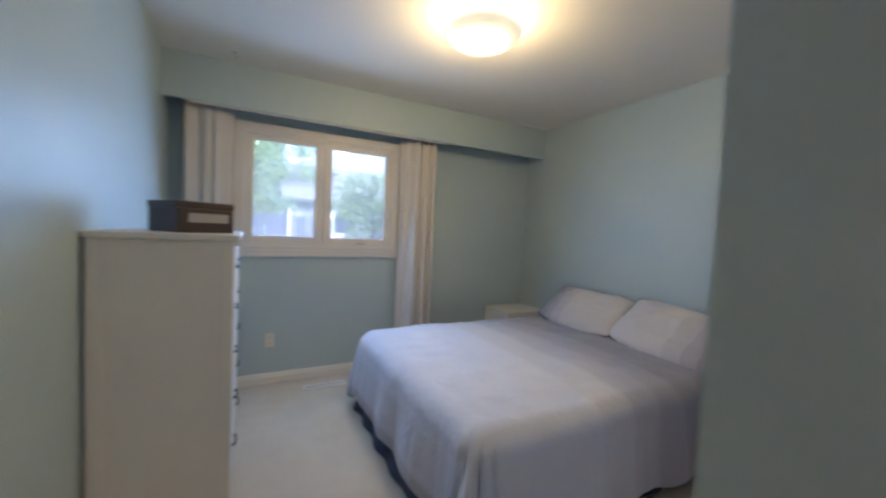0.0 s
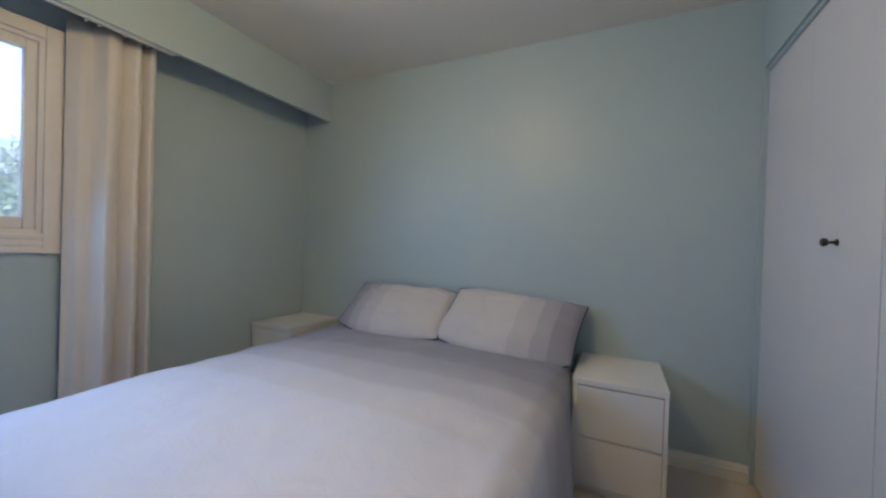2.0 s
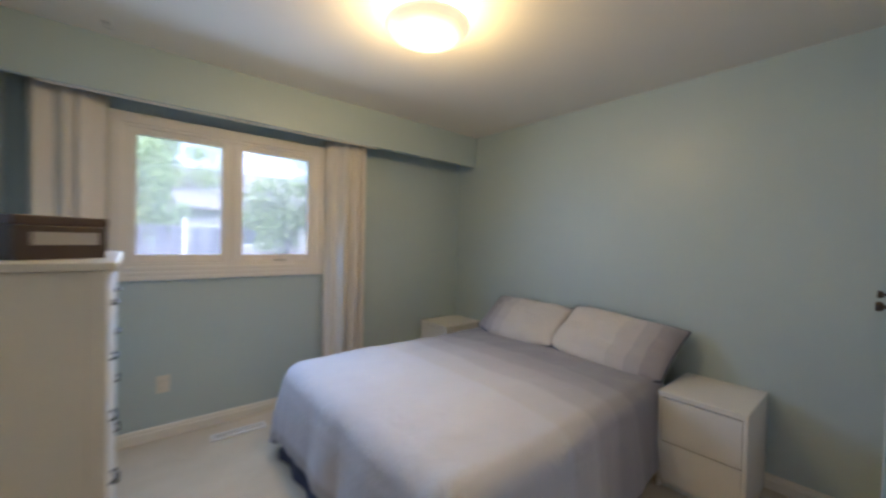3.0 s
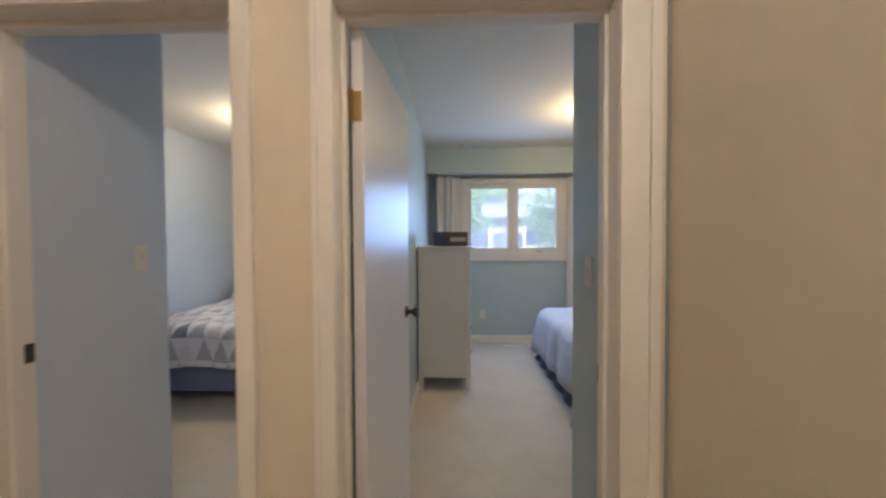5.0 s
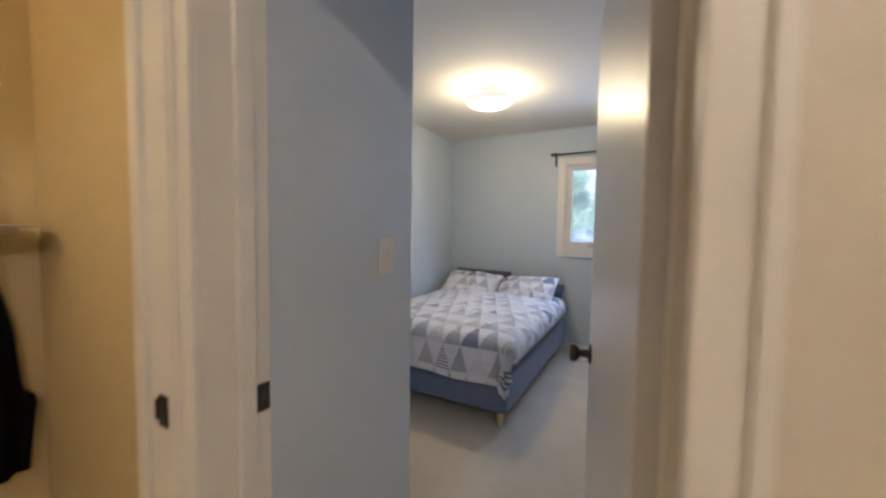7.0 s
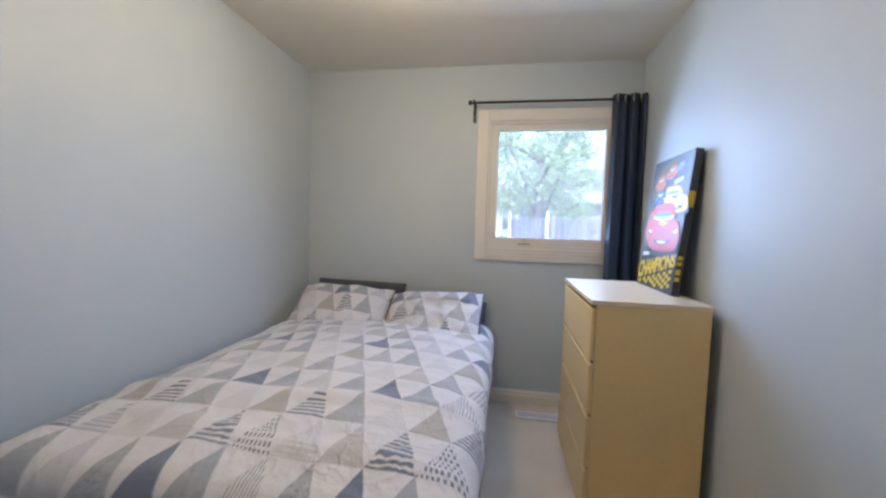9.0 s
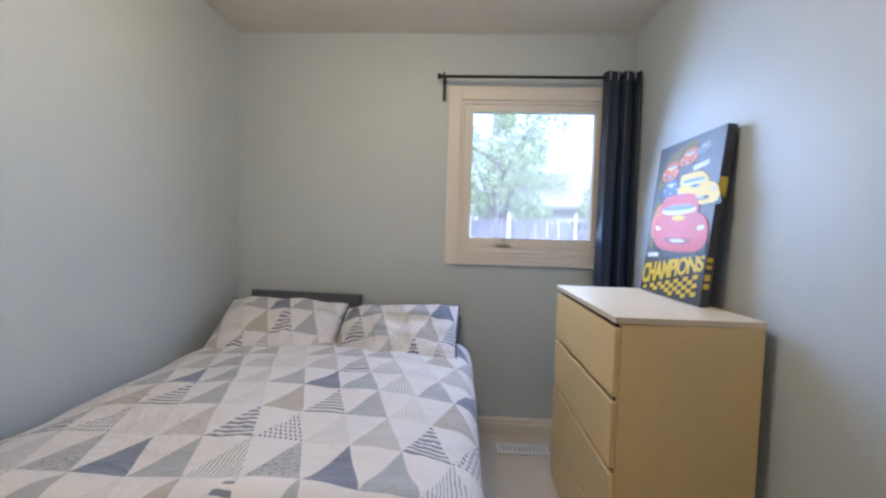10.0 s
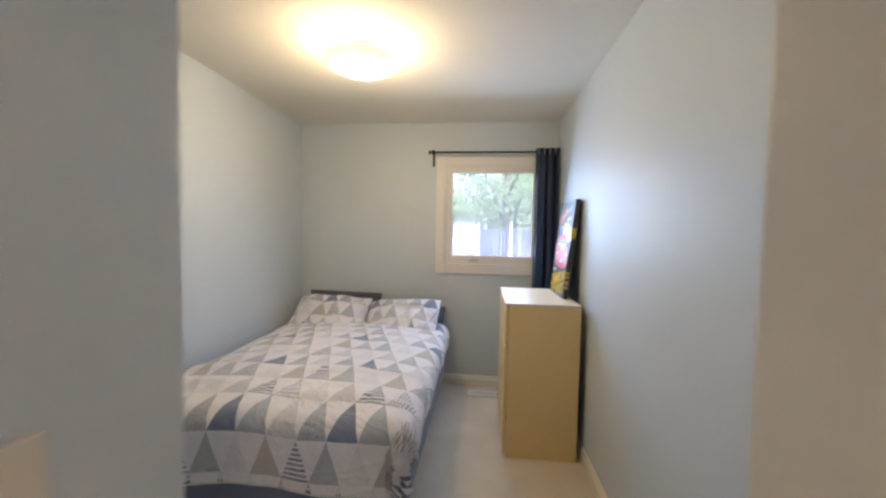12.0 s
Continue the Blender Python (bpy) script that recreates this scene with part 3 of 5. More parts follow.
# ---- windows ----
def frame_bars(x0, x1, z0, z1, w, y0, y1, bevel=0.004):
    bm = bmesh.new()
    add_box(bm, x0, x0 + w, y0, y1, z0, z1, bevel)
    add_box(bm, x1 - w, x1, y0, y1, z0, z1, bevel)
    add_box(bm, x0 + w, x1 - w, y0, y1, z1 - w, z1, bevel)
    add_box(bm, x0 + w, x1 - w, y0, y1, z0, z0 + w, bevel)
    return bm


def casement(name, label, opening, glass, casing, fluted):
    """A window: casing boards on the wall, frame, sashes and panes in the opening."""
    x0, x1, z0, z1 = opening
    ob = thing(name, label, "window", kind="structure")
    part("window_frame", frame_bars(x0 + 0.001, x1 - 0.001, z0 + 0.001, z1 - 0.001, 0.022, NORTH - 0.004, NORTH + 0.12), SASH, ob)
    gx = [(a, b) for a, b in glass]
    gz0, gz1 = 1.226, 1.998
    inner = [x0 + 0.022] + [0.5 * (a[1] + b[0]) for a, b in zip(gx, gx[1:])] + [x1 - 0.022]
    for (a, b), l, r in zip(gx, inner, inner[1:]):
        bm = bmesh.new()
        yl, yr = NORTH + 0.010, NORTH + 0.062
        add_box(bm, l + 0.001, a, yl, yr, z0 + 0.023, z1 - 0.023, 0.005)
        add_box(bm, b, r - 0.001, yl, yr, z0 + 0.023, z1 - 0.023, 0.005)
        add_box(bm, a, b, yl, yr, z0 + 0.023, gz0, 0.005)
        add_box(bm, a, b, yl, yr, gz1, z1 - 0.023, 0.005)
        sash = part("sash", bm, SASH, ob)
        pane = part("pane", box(a - 0.008, b + 0.008, NORTH + 0.034, NORTH + 0.040, gz0 - 0.008, gz1 + 0.008), GLASS, sash)
        pane.visible_shadow = False
    for a, b in gx[-1:]:
        c = 0.72 * a + 0.28 * b if len(gx) == 1 else 0.45 * a + 0.55 * b
        crank = part("crank_cover", box(c - 0.045, c + 0.045, NORTH - 0.012, NORTH + 0.010, z0 + 0.026, z0 + 0.042, 0.004), STEEL, ob, "grey window crank cover")
        part("crank_handle", tube([(c, NORTH - 0.004, z0 + 0.042), (c + 0.004, NORTH - 0.01, z0 + 0.062), (c - 0.02, NORTH - 0.014, z0 + 0.072)], 0.004, 8), STEEL, crank)
    cx0, cx1, cz0, cz1 = casing
    y0, y1 = NORTH - 0.020, NORTH - 0.0005
    part("casing_side", box(cx0, x0 + 0.004, y0, y1, cz0, cz1, 0.004), SASH, ob)
    part("casing_side", box(x1 - 0.004, cx1, y0, y1, cz0, cz1, 0.004), SASH, ob)
    part("casing_head", box(x0 + 0.0045, x1 - 0.0045, y0, y1, z1 - 0.004, cz1, 0.004), SASH, ob)
    apron = part("window_sill", box(x0 + 0.0045, x1 - 0.0045, y0, y1, cz0, z0 + 0.004, 0.003), SASH, ob)
    step = (z0 + 0.004 - cz0) / fluted
    for k in range(fluted):
        z = cz0 + step * (k + 0.5)
        part("flute", box(x0 + 0.0045, x1 - 0.0045, y0 - 0.007, y0 + 0.002, z - step * 0.34, z + step * 0.34, 0.003), SASH, apron)
    return ob


casement("window_1", "cream two-pane casement window with crank handle", WIN_A, [(0.512, 0.987), (1.123, 1.612)], (0.375, 1.738, 1.058, 2.122), 3)
casement("window_2", "cream single-pane casement window with fluted apron", WIN_B, [(-1.060, -0.322)], (-1.211, -0.172, 1.058, 2.138), 4)


# ---- closet doors of bedroom A ----
def closet_pair(x_jamb, x_meet, label):
    ob = thing("closet_door", label, "closet door", pose(0, 0, 0), "closet doors", "structure")
    mid = 0.5 * (x_jamb + x_meet)
    for a, b in (sorted((x_jamb, mid)), sorted((mid, x_meet))):
        panel = part("panel", box(a + 0.0003, b - 0.0003, CLOSET_Y - 0.052, CLOSET_Y - 0.020, 0.018, 2.066, 0.0008), CLOSET_WHITE, ob)
        if x_meet in (a, b):
            prof = [(0, 0), (0.012, 0), (0.012, 0.003), (0.006, 0.006), (0.005, 0.022), (0.012, 0.026), (0.015, 0.034), (0.012, 0.040), (0, 0.041)]
            kx = 0.5 * (mid + x_meet)
            part("knob", lathe(prof, 16, pose(kx, CLOSET_Y - 0.020, 1.205, -90, 0, 0)), BRONZE, panel, "small dark bronze knob")
    return ob


closet_pair(3.252, 2.333, "white flush folding closet door with dark knob")
closet_pair(1.410, 2.329, "white flush folding closet door with dark knob")
structure("trim_closet_head", box(1.409, 3.252, CLOSET_Y - 0.055, CLOSET_Y - 0.012, 2.070, 2.091, 0.002), PAINT_A, "blue painted closet head track", "closet track")


# ---- ceiling lamps ----
def ceiling_lamp(x, y, glass, label):
    """A semi-flush lamp: canopy, stem, wide glass bowl, finial."""
    ob = thing("ceiling_lamp", label, "ceiling lamp", pose(x, y, CEIL) @ Matrix.Diagonal((1.0, 1.0, 0.86, 1.0)), "glass bowl ceiling lamps")
    part("canopy", lathe([(0, 0), (0.062, 0), (0.062, -0.006), (0.050, -0.018), (0.02, -0.024), (0, -0.024)], 28), BRASS, ob)
    part("stem", lathe([(0.006, -0.02), (0.006, -0.17), (0, -0.17)], 12), BRASS, ob)
    prof = [(0.176, -0.092), (0.180, -0.096), (0.174, -0.108), (0.160, -0.132), (0.130, -0.151), (0.085, -0.166), (0.035, -0.173), (0.006, -0.174),
            (0.006, -0.170), (0.034, -0.169), (0.084, -0.162), (0.128, -0.147), (0.157, -0.129), (0.170, -0.106), (0.176, -0.092)]
    prof = [(r if r < 0.01 else 1.12 * r, z) for r, z in prof]
    bowl = part("glass_bowl", lathe(prof, 48), glass, ob, "lit frosted glass bowl", True)
    bowl.visible_shadow = False
    part("finial", lathe([(0, -0.173), (0.011, -0.175), (0.011, -0.182), (0.006, -0.188), (0, -0.190)], 14), BRASS, ob)
    for k in range(2):
        bulb_bm = lathe([(0, 0.03), (0.014, 0.028), (0.024, 0.012), (0.024, -0.004), (0.012, -0.024), (0.012, -0.04), (0, -0.04)], 14, pose(0.085 * (1 - 2 * k), 0, -0.10, 0, 90 - 180 * k, 0))
        b = part("light_bulb", bulb_bm, BULB_LIT, ob, "lit bulb")
        b.visible_shadow = False
    return ob


ceiling_lamp(*LAMP_A, BULB_GLASS_A, "lit frosted glass bowl lamp with brass finial")
ceiling_lamp(*LAMP_B, BULB_GLASS_B, "lit frosted glass bowl lamp with brass finial")
ceiling_lamp(*LAMP_HALL, BULB_GLASS_H, "lit frosted glass bowl lamp in the hall")
# unseen fixture added to go with the stairwell fill light
ceiling_lamp(FILL_STAIR[0], FILL_STAIR[1], BULB_GLASS_H, "added glass bowl lamp lighting the stairs, out of view")

hook = thing("ceiling_hook", "small metal swag hook in the ceiling", "hook", pose(0.38, 3.73, CEIL))
part("rosette", lathe([(0, 0), (0.014, 0), (0.012, -0.006), (0.004, -0.010), (0, -0.010)], 14), STEEL, hook)
part("hook_wire", tube([(0, 0, -0.008), (0, 0, -0.022), (0.012, 0, -0.034), (0.022, 0, -0.026), (0.020, 0, -0.014)], 0.003, 8), STEEL, hook)


# ---- soft things ----
def between(t, stops):
    for (ta, va), (tb, vb) in zip(stops, stops[1:]):
        if t <= tb:
            return va + (vb - va) * (t - ta) / (tb - ta)
    return stops[-1][1]


def ripple(*args):
    return noise.noise(Vector((*args, 0.0, 0.0)[:3]))


def drape(x0, x1, y0, y1, top, rad, a_rng, b_rng, na, nb, uv, sag, fold, floor_z=0.02, crown=0.03, seed=0.0, flare=0.05, creases=(), pleats=((25, 7, 0.04), (42, 6, -0.05), (58, 7, 0.05), (74, 6, -0.03))):
    """A cover laid over a block: flat on top, round over the edges, hanging in folds."""
    def fn(s, t):
        a = a_rng[0] + s * (a_rng[1] - a_rng[0])
        b = b_rng[0] + t * (b_rng[1] - b_rng[0])
        ca, cb = min(max(a, x0), x1), min(max(b, y0), y1)
        da, db = a - ca, b - cb
        d = math.hypot(da, db)
        u = (ca - x0) / (x1 - x0) * 2 - 1
        v = (cb - y0) / (y1 - y0) * 2 - 1
        z = top + crown * (1 - u ** 4) * (1 - v ** 4)
        z += 0.015 * ripple(ca * 3.1, cb * 3.1, seed) + 0.007 * ripple(ca * 8, cb * 8, seed + 3)
        for at, slope, high, wide in creases:
            run = cb - at - slope * (ca - x0) - 0.05 * ripple(ca * 2.3, at, seed)
            z += high * math.exp(-(run / wide) ** 2) * (0.55 + 0.9 * ripple(ca * 3.5, at * 2, seed + 2))
        if d < 1e-6:
            return Vector((ca, cb, z))
        nx, ny = da / d, db / d
        lim = rad * math.pi / 2
        if d < lim:
            out, down = rad * math.sin(d / rad), rad * (1 - math.cos(d / rad))
        else:
            out, down = rad + (sag + flare * max(0.0, -ny) * abs(2 * nx)) * (d - lim), rad + (d - lim)
        along = a * abs(ny) + b * abs(nx) + 0.8 * math.atan2(db, da)
        wave = math.sin(along * 12 + 4.0 * ripple(along * 1.4, seed)) + 0.8 * ripple(along * 6.0, seed + 7) + 0.4 * ripple(along * 17.0, seed + 9)
        out += fold * wave * min(1.0, down / 0.30) ** 1.3 * (1 + 4.5 * abs(nx * ny))
        ang = math.degrees(math.atan2(abs(db), abs(da)))
        for at, wide, size in pleats:
            if da and db < 0:
                out += size * math.exp(-((ang - at) / wide) ** 2) * min(1.0, down / 0.24)
        zz = max(z - down + 0.014 * min(1.0, down / 0.3) * ripple(along * 5.0, seed + 5), floor_z + 0.004 * ripple(along * 20, seed))
        return Vector((ca + nx * out, cb + ny * out, zz))
    rim = [fn(0, k / 60) for k in range(61)] + [fn(k / 60, 1) for k in range(1, 61)]
    rim = [fn(1 - k / 60, 0) for k in range(61)] + rim[1:]
    return sheet(fn, na, nb, lambda s, t: uv(a_rng[0] + s * (a_rng[1] - a_rng[0]), b_rng[0] + t * (b_rng[1] - b_rng[0]))), rim


def pillow(name, label, mat, w, h, thick, m, uv, group, piping=None, seed=0.0, droop=(0.0, 0.0), swell=0.10, tuck=0.07):
    """A filled pillow lying in its xy plane: w along x, h along y."""
    ob = thing(name, label, "pillow", m, group)
    bm = bmesh.new()
    layer = bm.loops.layers.uv.new("UVMap")
    n = 26
    for sgn in (1, -1):
        def place(i, j):
            u, v = i / n * 2 - 1, j / n * 2 - 1
            pinch = 1 - 0.03 * (1 - v * v)
            pinch_v = 1 - tuck * abs(u) ** 3 + swell * (1 - u * u)
            f = max(0.0, (1 - abs(u) ** 3.2)) ** 0.72 * max(0.0, (1 - abs(v) ** 3.0)) ** 0.72
            z = sgn * (0.5 * thick * f + 0.004) + 0.034 * f * ripple(u * 2.2, v * 2.2, seed) + 0.018 * f * ripple(u * 5, v * 5, seed + sgn) + 0.010 * f * ripple(u * 3 + v * 9, v * 3 - u * 9, seed)
            return Vector((u * w / 2 * pinch, v * h / 2 * pinch_v - h * (droop[0] if u < 0 else droop[1]) * u * u, z + 0.02 * (v ** 2) * ripple(u * 2.5, seed)))
        grid = [[bm.verts.new(place(i, j)) for j in range(n + 1)] for i in range(n + 1)]
        for i in range(n):
            for j in range(n):
                idx = ((i, j), (i + 1, j), (i + 1, j + 1), (i, j + 1))
                f = bm.faces.new([grid[a][b] for a, b in idx])
                for loop, (a, b) in zip(f.loops, idx):
                    loop[layer].uv = uv(a / n, b / n)
    bmesh.ops.remove_doubles(bm, verts=bm.verts, dist=0.0005)
    loops = [e for e in bm.edges if e.is_boundary]
    if loops:
        bmesh.ops.bridge_loops(bm, edges=loops)
    part("pillow_body", bm, mat, ob, "", True)
    if piping:
        pts = []
        for k in range(81):
            a = k / 80 * 4
            side, f = int(a) % 4, a - int(a)
            u, v = ((2 * f - 1, -1), (1, 2 * f - 1), (1 - 2 * f, 1), (-1, 1 - 2 * f))[side]
            pinch = 1 - 0.03 * (1 - v * v)
            pinch_v = 1 - tuck * abs(u) ** 3 + swell * (1 - u * u)
            pts.append((u * w / 2 * pinch, v * h / 2 * pinch_v - h * (droop[0] if u < 0 else droop[1]) * u * u, 0.02 * (v ** 2) * ripple(u * 2.5, seed)))
        part("edge_seam", tube(pts, 0.006, 6), piping, ob, "", True)
    return ob


# ---- bedroom A: the grey bed ----
BX0, BX1, BY0, BY1 = 1.27, 3.255, 2.02, 3.50
bed = thing("bed", "double bed with navy base against the wall", "bed", pose(0, 0, 0))
part("box_base", box(BX0 + 0.03, BX1, BY0 + 0.03, BY1 - 0.03, 0.035, 0.32, 0.02), NAVY_SHEET, bed)
part("mattress", box(BX0 + 0.02, BX1, BY0 + 0.02, BY1 - 0.02, 0.321, 0.53, 0.05), NAVY_SHEET, bed, "", True)
for x in (BX0 + 0.12, BX1 - 0.10):
    for y in (BY0 + 0.10, BY1 - 0.10):
        part("leg", lathe([(0, 0), (0.022, 0), (0.028, 0.036), (0, 0.036)], 14, pose(x, y, 0)), BLACK, bed)

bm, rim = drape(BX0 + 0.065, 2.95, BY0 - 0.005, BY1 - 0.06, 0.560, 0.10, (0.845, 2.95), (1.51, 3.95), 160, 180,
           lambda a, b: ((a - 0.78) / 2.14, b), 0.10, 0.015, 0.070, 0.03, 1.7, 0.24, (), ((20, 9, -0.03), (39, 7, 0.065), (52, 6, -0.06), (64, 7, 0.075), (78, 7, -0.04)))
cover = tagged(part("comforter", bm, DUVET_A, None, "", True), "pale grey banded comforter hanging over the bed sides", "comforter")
thicken(cover, 0.018, 1.0)
part("hem_seam", tube(rim, 0.009, 6), DUVET_A, cover, "", True)

SKIRT = [(BX1 - 0.02, BY1 - 0.02, 0, 1)] + [(BX0 + 0.06 + 0.05 * math.cos(a), BY1 - 0.07 + 0.05 * math.sin(a), math.cos(a), math.sin(a)) for a in (1.57, 1.96, 2.36, 2.75, 3.14)]
SKIRT += [(BX0 + 0.06 + 0.05 * math.cos(a), BY0 + 0.07 + 0.05 * math.sin(a), math.cos(a), math.sin(a)) for a in (3.14, 3.53, 3.93, 4.32, 4.71)] + [(BX1 - 0.02, BY0 + 0.02, 0, -1)]
SKIRT_AT = [0.0]
for p, q in zip(SKIRT, SKIRT[1:]):
    SKIRT_AT.append(SKIRT_AT[-1] + math.hypot(p[0] - q[0], p[1] - q[1]))


def skirt(s, t):
    """A sheet tucked round the base, flaring out to the carpet."""
    at = s * SKIRT_AT[-1]
    x, y, nx, ny = (between(at, list(zip(SKIRT_AT, [p[k] for p in SKIRT]))) for k in range(4))
    flare = (0.088 + 0.008 * math.sin(at * 23) + 0.02 * ripple(at * 5, 3.0)) * t * t
    return Vector((x + nx * flare, y + ny * flare, 0.33 - 0.318 * t))


part("bed_skirt", sheet(skirt, 160, 12), NAVY_SHEET, bed, "navy sheet hanging below the comforter", True)

R_BAND = lambda u, v: (1.0 - u, v)
pillow("pillow", "banded cream and grey pillow leaning on wall", PILLOW_A, 0.82, 0.44, 0.18, pose(3.035, 2.298, 0.696, 0, -40, 0) @ pose(0, 0, 0, 0, 0, 83),
       lambda u, v: (u, v), "banded bed pillows", NAVY_SHEET, 2.0, (0.12, 0.04))
pillow("pillow", "banded grey and cream pillow leaning on wall", PILLOW_A, 0.78, 0.42, 0.16, pose(3.045, 3.07, 0.708, 0, -38, 0) @ pose(0, 0, 0, 0, 0, 90),
       R_BAND, "banded bed pillows", NAVY_SHEET, 5.0, (0.03, 0.09))


# ---- nightstands ----
def nightstand(y0, label):
    w, d, h = 0.40, 0.486, 0.545
    ob = thing("nightstand", label, "nightstand", pose(2.785, y0, 0), "white nightstands")
    bm = bmesh.new()
    add_box(bm, 0.004, d, 0, 0.018, 0, h - 0.03, 0.001)
    add_box(bm, 0.004, d, w - 0.018, w, 0, h - 0.03, 0.001)
    add_box(bm, d - 0.012, d, 0.018, w - 0.018, 0.02, h - 0.03, 0.001)
    add_box(bm, 0.03, d - 0.012, 0.018, w - 0.018, 0.05, 0.07, 0.001)
    part("carcass", bm, WHITE_LAC, ob)
    part("top", box(-0.001, d, -0.001, w + 0.001, h - 0.029, h, 0.002), WHITE_LAC, ob)
    part("plinth", box(0.03, 0.045, 0.019, w - 0.019, 0.0, 0.045, 0.001), WHITE_LAC, ob)
    for z0, z1 in ((0.047, 0.264), (0.270, 0.510)):
        drawer = part("drawer", box(0.002, 0.020, 0.0195, w - 0.0195, z0, z1, 0.003), WHITE_LAC, ob)
        part("drawer_box", box(0.021, d - 0.03, 0.03, w - 0.03, z0 + 0.02, z1 - 0.05), SHADOW_GAP, drawer)
    return ob


nightstand(1.492, "white two-drawer nightstand beside the bed")
nightstand(3.755, "white two-drawer nightstand in the corner")


# ---- the tall white chest ----
chest = thing("tall_chest", "tall off-white chest of drawers on legs", "chest", pose(-0.027, 2.572, 0))
W, D, H = 0.86, 0.472, 1.273
for y in (0.0, W - 0.045):
    for x in (0.0, D - 0.055):
        part("corner_post", box(x, x + 0.045, y, y + 0.045, 0, H - 0.025, 0.003), GREY_WHITE, chest)
part("side_panel", box(0.045, D - 0.055, 0.006, 0.024, 0.115, H - 0.026, 0.001), GREY_WHITE, chest)
part("side_panel", box(0.045, D - 0.055, W - 0.024, W - 0.006, 0.115, H - 0.026, 0.001), GREY_WHITE, chest)
part("back_panel", box(0.0, 0.010, 0.046, W - 0.046, 0.12, H - 0.026), GREY_WHITE, chest)
part("top", box(-0.006, D + 0.012, -0.014, W + 0.014, H - 0.024, H, 0.004), GREY_WHITE, chest)
part("apron", box(D - 0.035, D - 0.016, 0.046, W - 0.046, 0.10, 0.16, 0.002), GREY_WHITE, chest)
z = 0.17
for k, dh in enumerate((0.225, 0.225, 0.205, 0.205, 0.165)):
    cols = ((0.048, W - 0.048),) if k < 4 else ((0.048, W / 2 - 0.006), (W / 2 + 0.006, W - 0.048))
    for ya, yb in cols:
        drawer = part("drawer", box(D - 0.032, D - 0.008, ya, yb, z, z + dh - 0.012, 0.004), WHITE_LAC, chest)
        for kx in ((ya + (yb - ya) * 0.22, yb - (yb - ya) * 0.22) if k < 4 else ((ya + yb) / 2,)):
            zz = z + dh * 0.55
            part("bar_pull", tube([(D - 0.008, kx - 0.045, zz), (D + 0.002, kx - 0.040, zz), (D + 0.005, kx - 0.034, zz), (D + 0.005, kx + 0.034, zz), (D + 0.002, kx + 0.040, zz), (D - 0.008, kx + 0.045, zz)], 0.0045, 8), BLACK, drawer, "slim dark bar pull", True)
    z += dh

BOX_DARK = plain("dark_brown_leatherette", (0.045, 0.030, 0.026), 0.45, 0.2, 20.0, 150.0, 0.3)
BOX_LID = plain("brown_leatherette_lid", (0.06, 0.038, 0.032), 0.4, 0.2, 20.0, 150.0, 0.3)
case = thing("storage_box", "dark brown storage box with pale label", "box", pose(0.262, 2.86, H, 0, 0, 36))
part("box_body", box(-0.125, 0.115, -0.115, 0.115, 0.0, 0.105, 0.004), BOX_DARK, case)
part("lid", box(-0.128, 0.118, -0.118, 0.118, 0.1055, 0.135, 0.004), BOX_LID, case)
part("label_strip", box(-0.085, 0.09, -0.1175, -0.1152, 0.045, 0.085, 0.0005), plain("silver_label", (0.34, 0.33, 0.33), 0.4), case, "pale silver label strip")


# ---- curtains ----
def curtain(name, label, mat, x0, x1, y, z0, z1, folds, depth, group="", turn=0):
    """Cloth gathered in round tubes; turn sets one side edge back towards the wall."""
    def fn(s, t):
        z = z1 + (z0 - z1) * t
        ph = math.pi * folds * s + 1.1 * ripple(s * 3.5, t * 0.4, x0)
        edge = s if turn > 0 else 1 - s
        back = max(0.0, 1 - edge / 0.36) if turn else 0.0
        tube_out = depth * (abs(math.sin(ph)) ** 0.75 - 0.5) * (1 - 0.85 * min(1.0, back * 3)) * (0.75 + 0.35 * t)
        wrinkle = 0.004 * ripple(s * 7, t * 6, 2) + 0.012 * ripple(s * 2, t * 3, 5)
        return Vector((x0 + (x1 - x0) * s + 0.010 * math.sin(ph * 2 + 1.0) * (0.3 + 0.7 * t), y - tube_out + 0.085 * back + wrinkle, z))
    ob = thing(name, label, "curtain", None, group)
    cloth = thicken(part("cloth", sheet(fn, 96, 30), mat, ob, "", True), 0.004, 0.0)
    return ob, cloth


for x0, x1, turn, deep, lab in ((0.06, 0.375, -1, 0.05, "gathered cream curtain hanging beside the window"), (1.725, 2.055, 1, 0.085, "gathered cream curtain hanging to the floor")):
    ob, cloth = curtain("curtain", lab, CURTAIN_CREAM, x0, x1, 4.035, 0.03, PEL_Z + 0.02, 3.6, deep, "cream curtains", turn)
    for k in range(6):
        part("glider", box(x0 + 0.03 + k * 0.05, x0 + 0.04 + k * 0.05, 3.946, 4.03, PEL_Z + 0.008, PEL_Z + 0.026, 0.002), WHITE_LAC, ob)

ob, cloth = curtain("curtain", "navy eyelet curtain bunched behind the chest", CURTAIN_NAVY, -0.322, -0.118, 4.075, 0.06, 2.195, 2.3, 0.06)
for k in range(4):
    ring = lathe([(0.019, -0.003), (0.026, -0.003), (0.026, 0.003), (0.019, 0.003), (0.019, -0.003)], 18, pose(-0.295 + 0.047 * k, 4.05 + 0.01 * (k % 2), 2.166, 90, 0, 70))
    part("eyelet", ring, STEEL, ob, "metal eyelet ring")

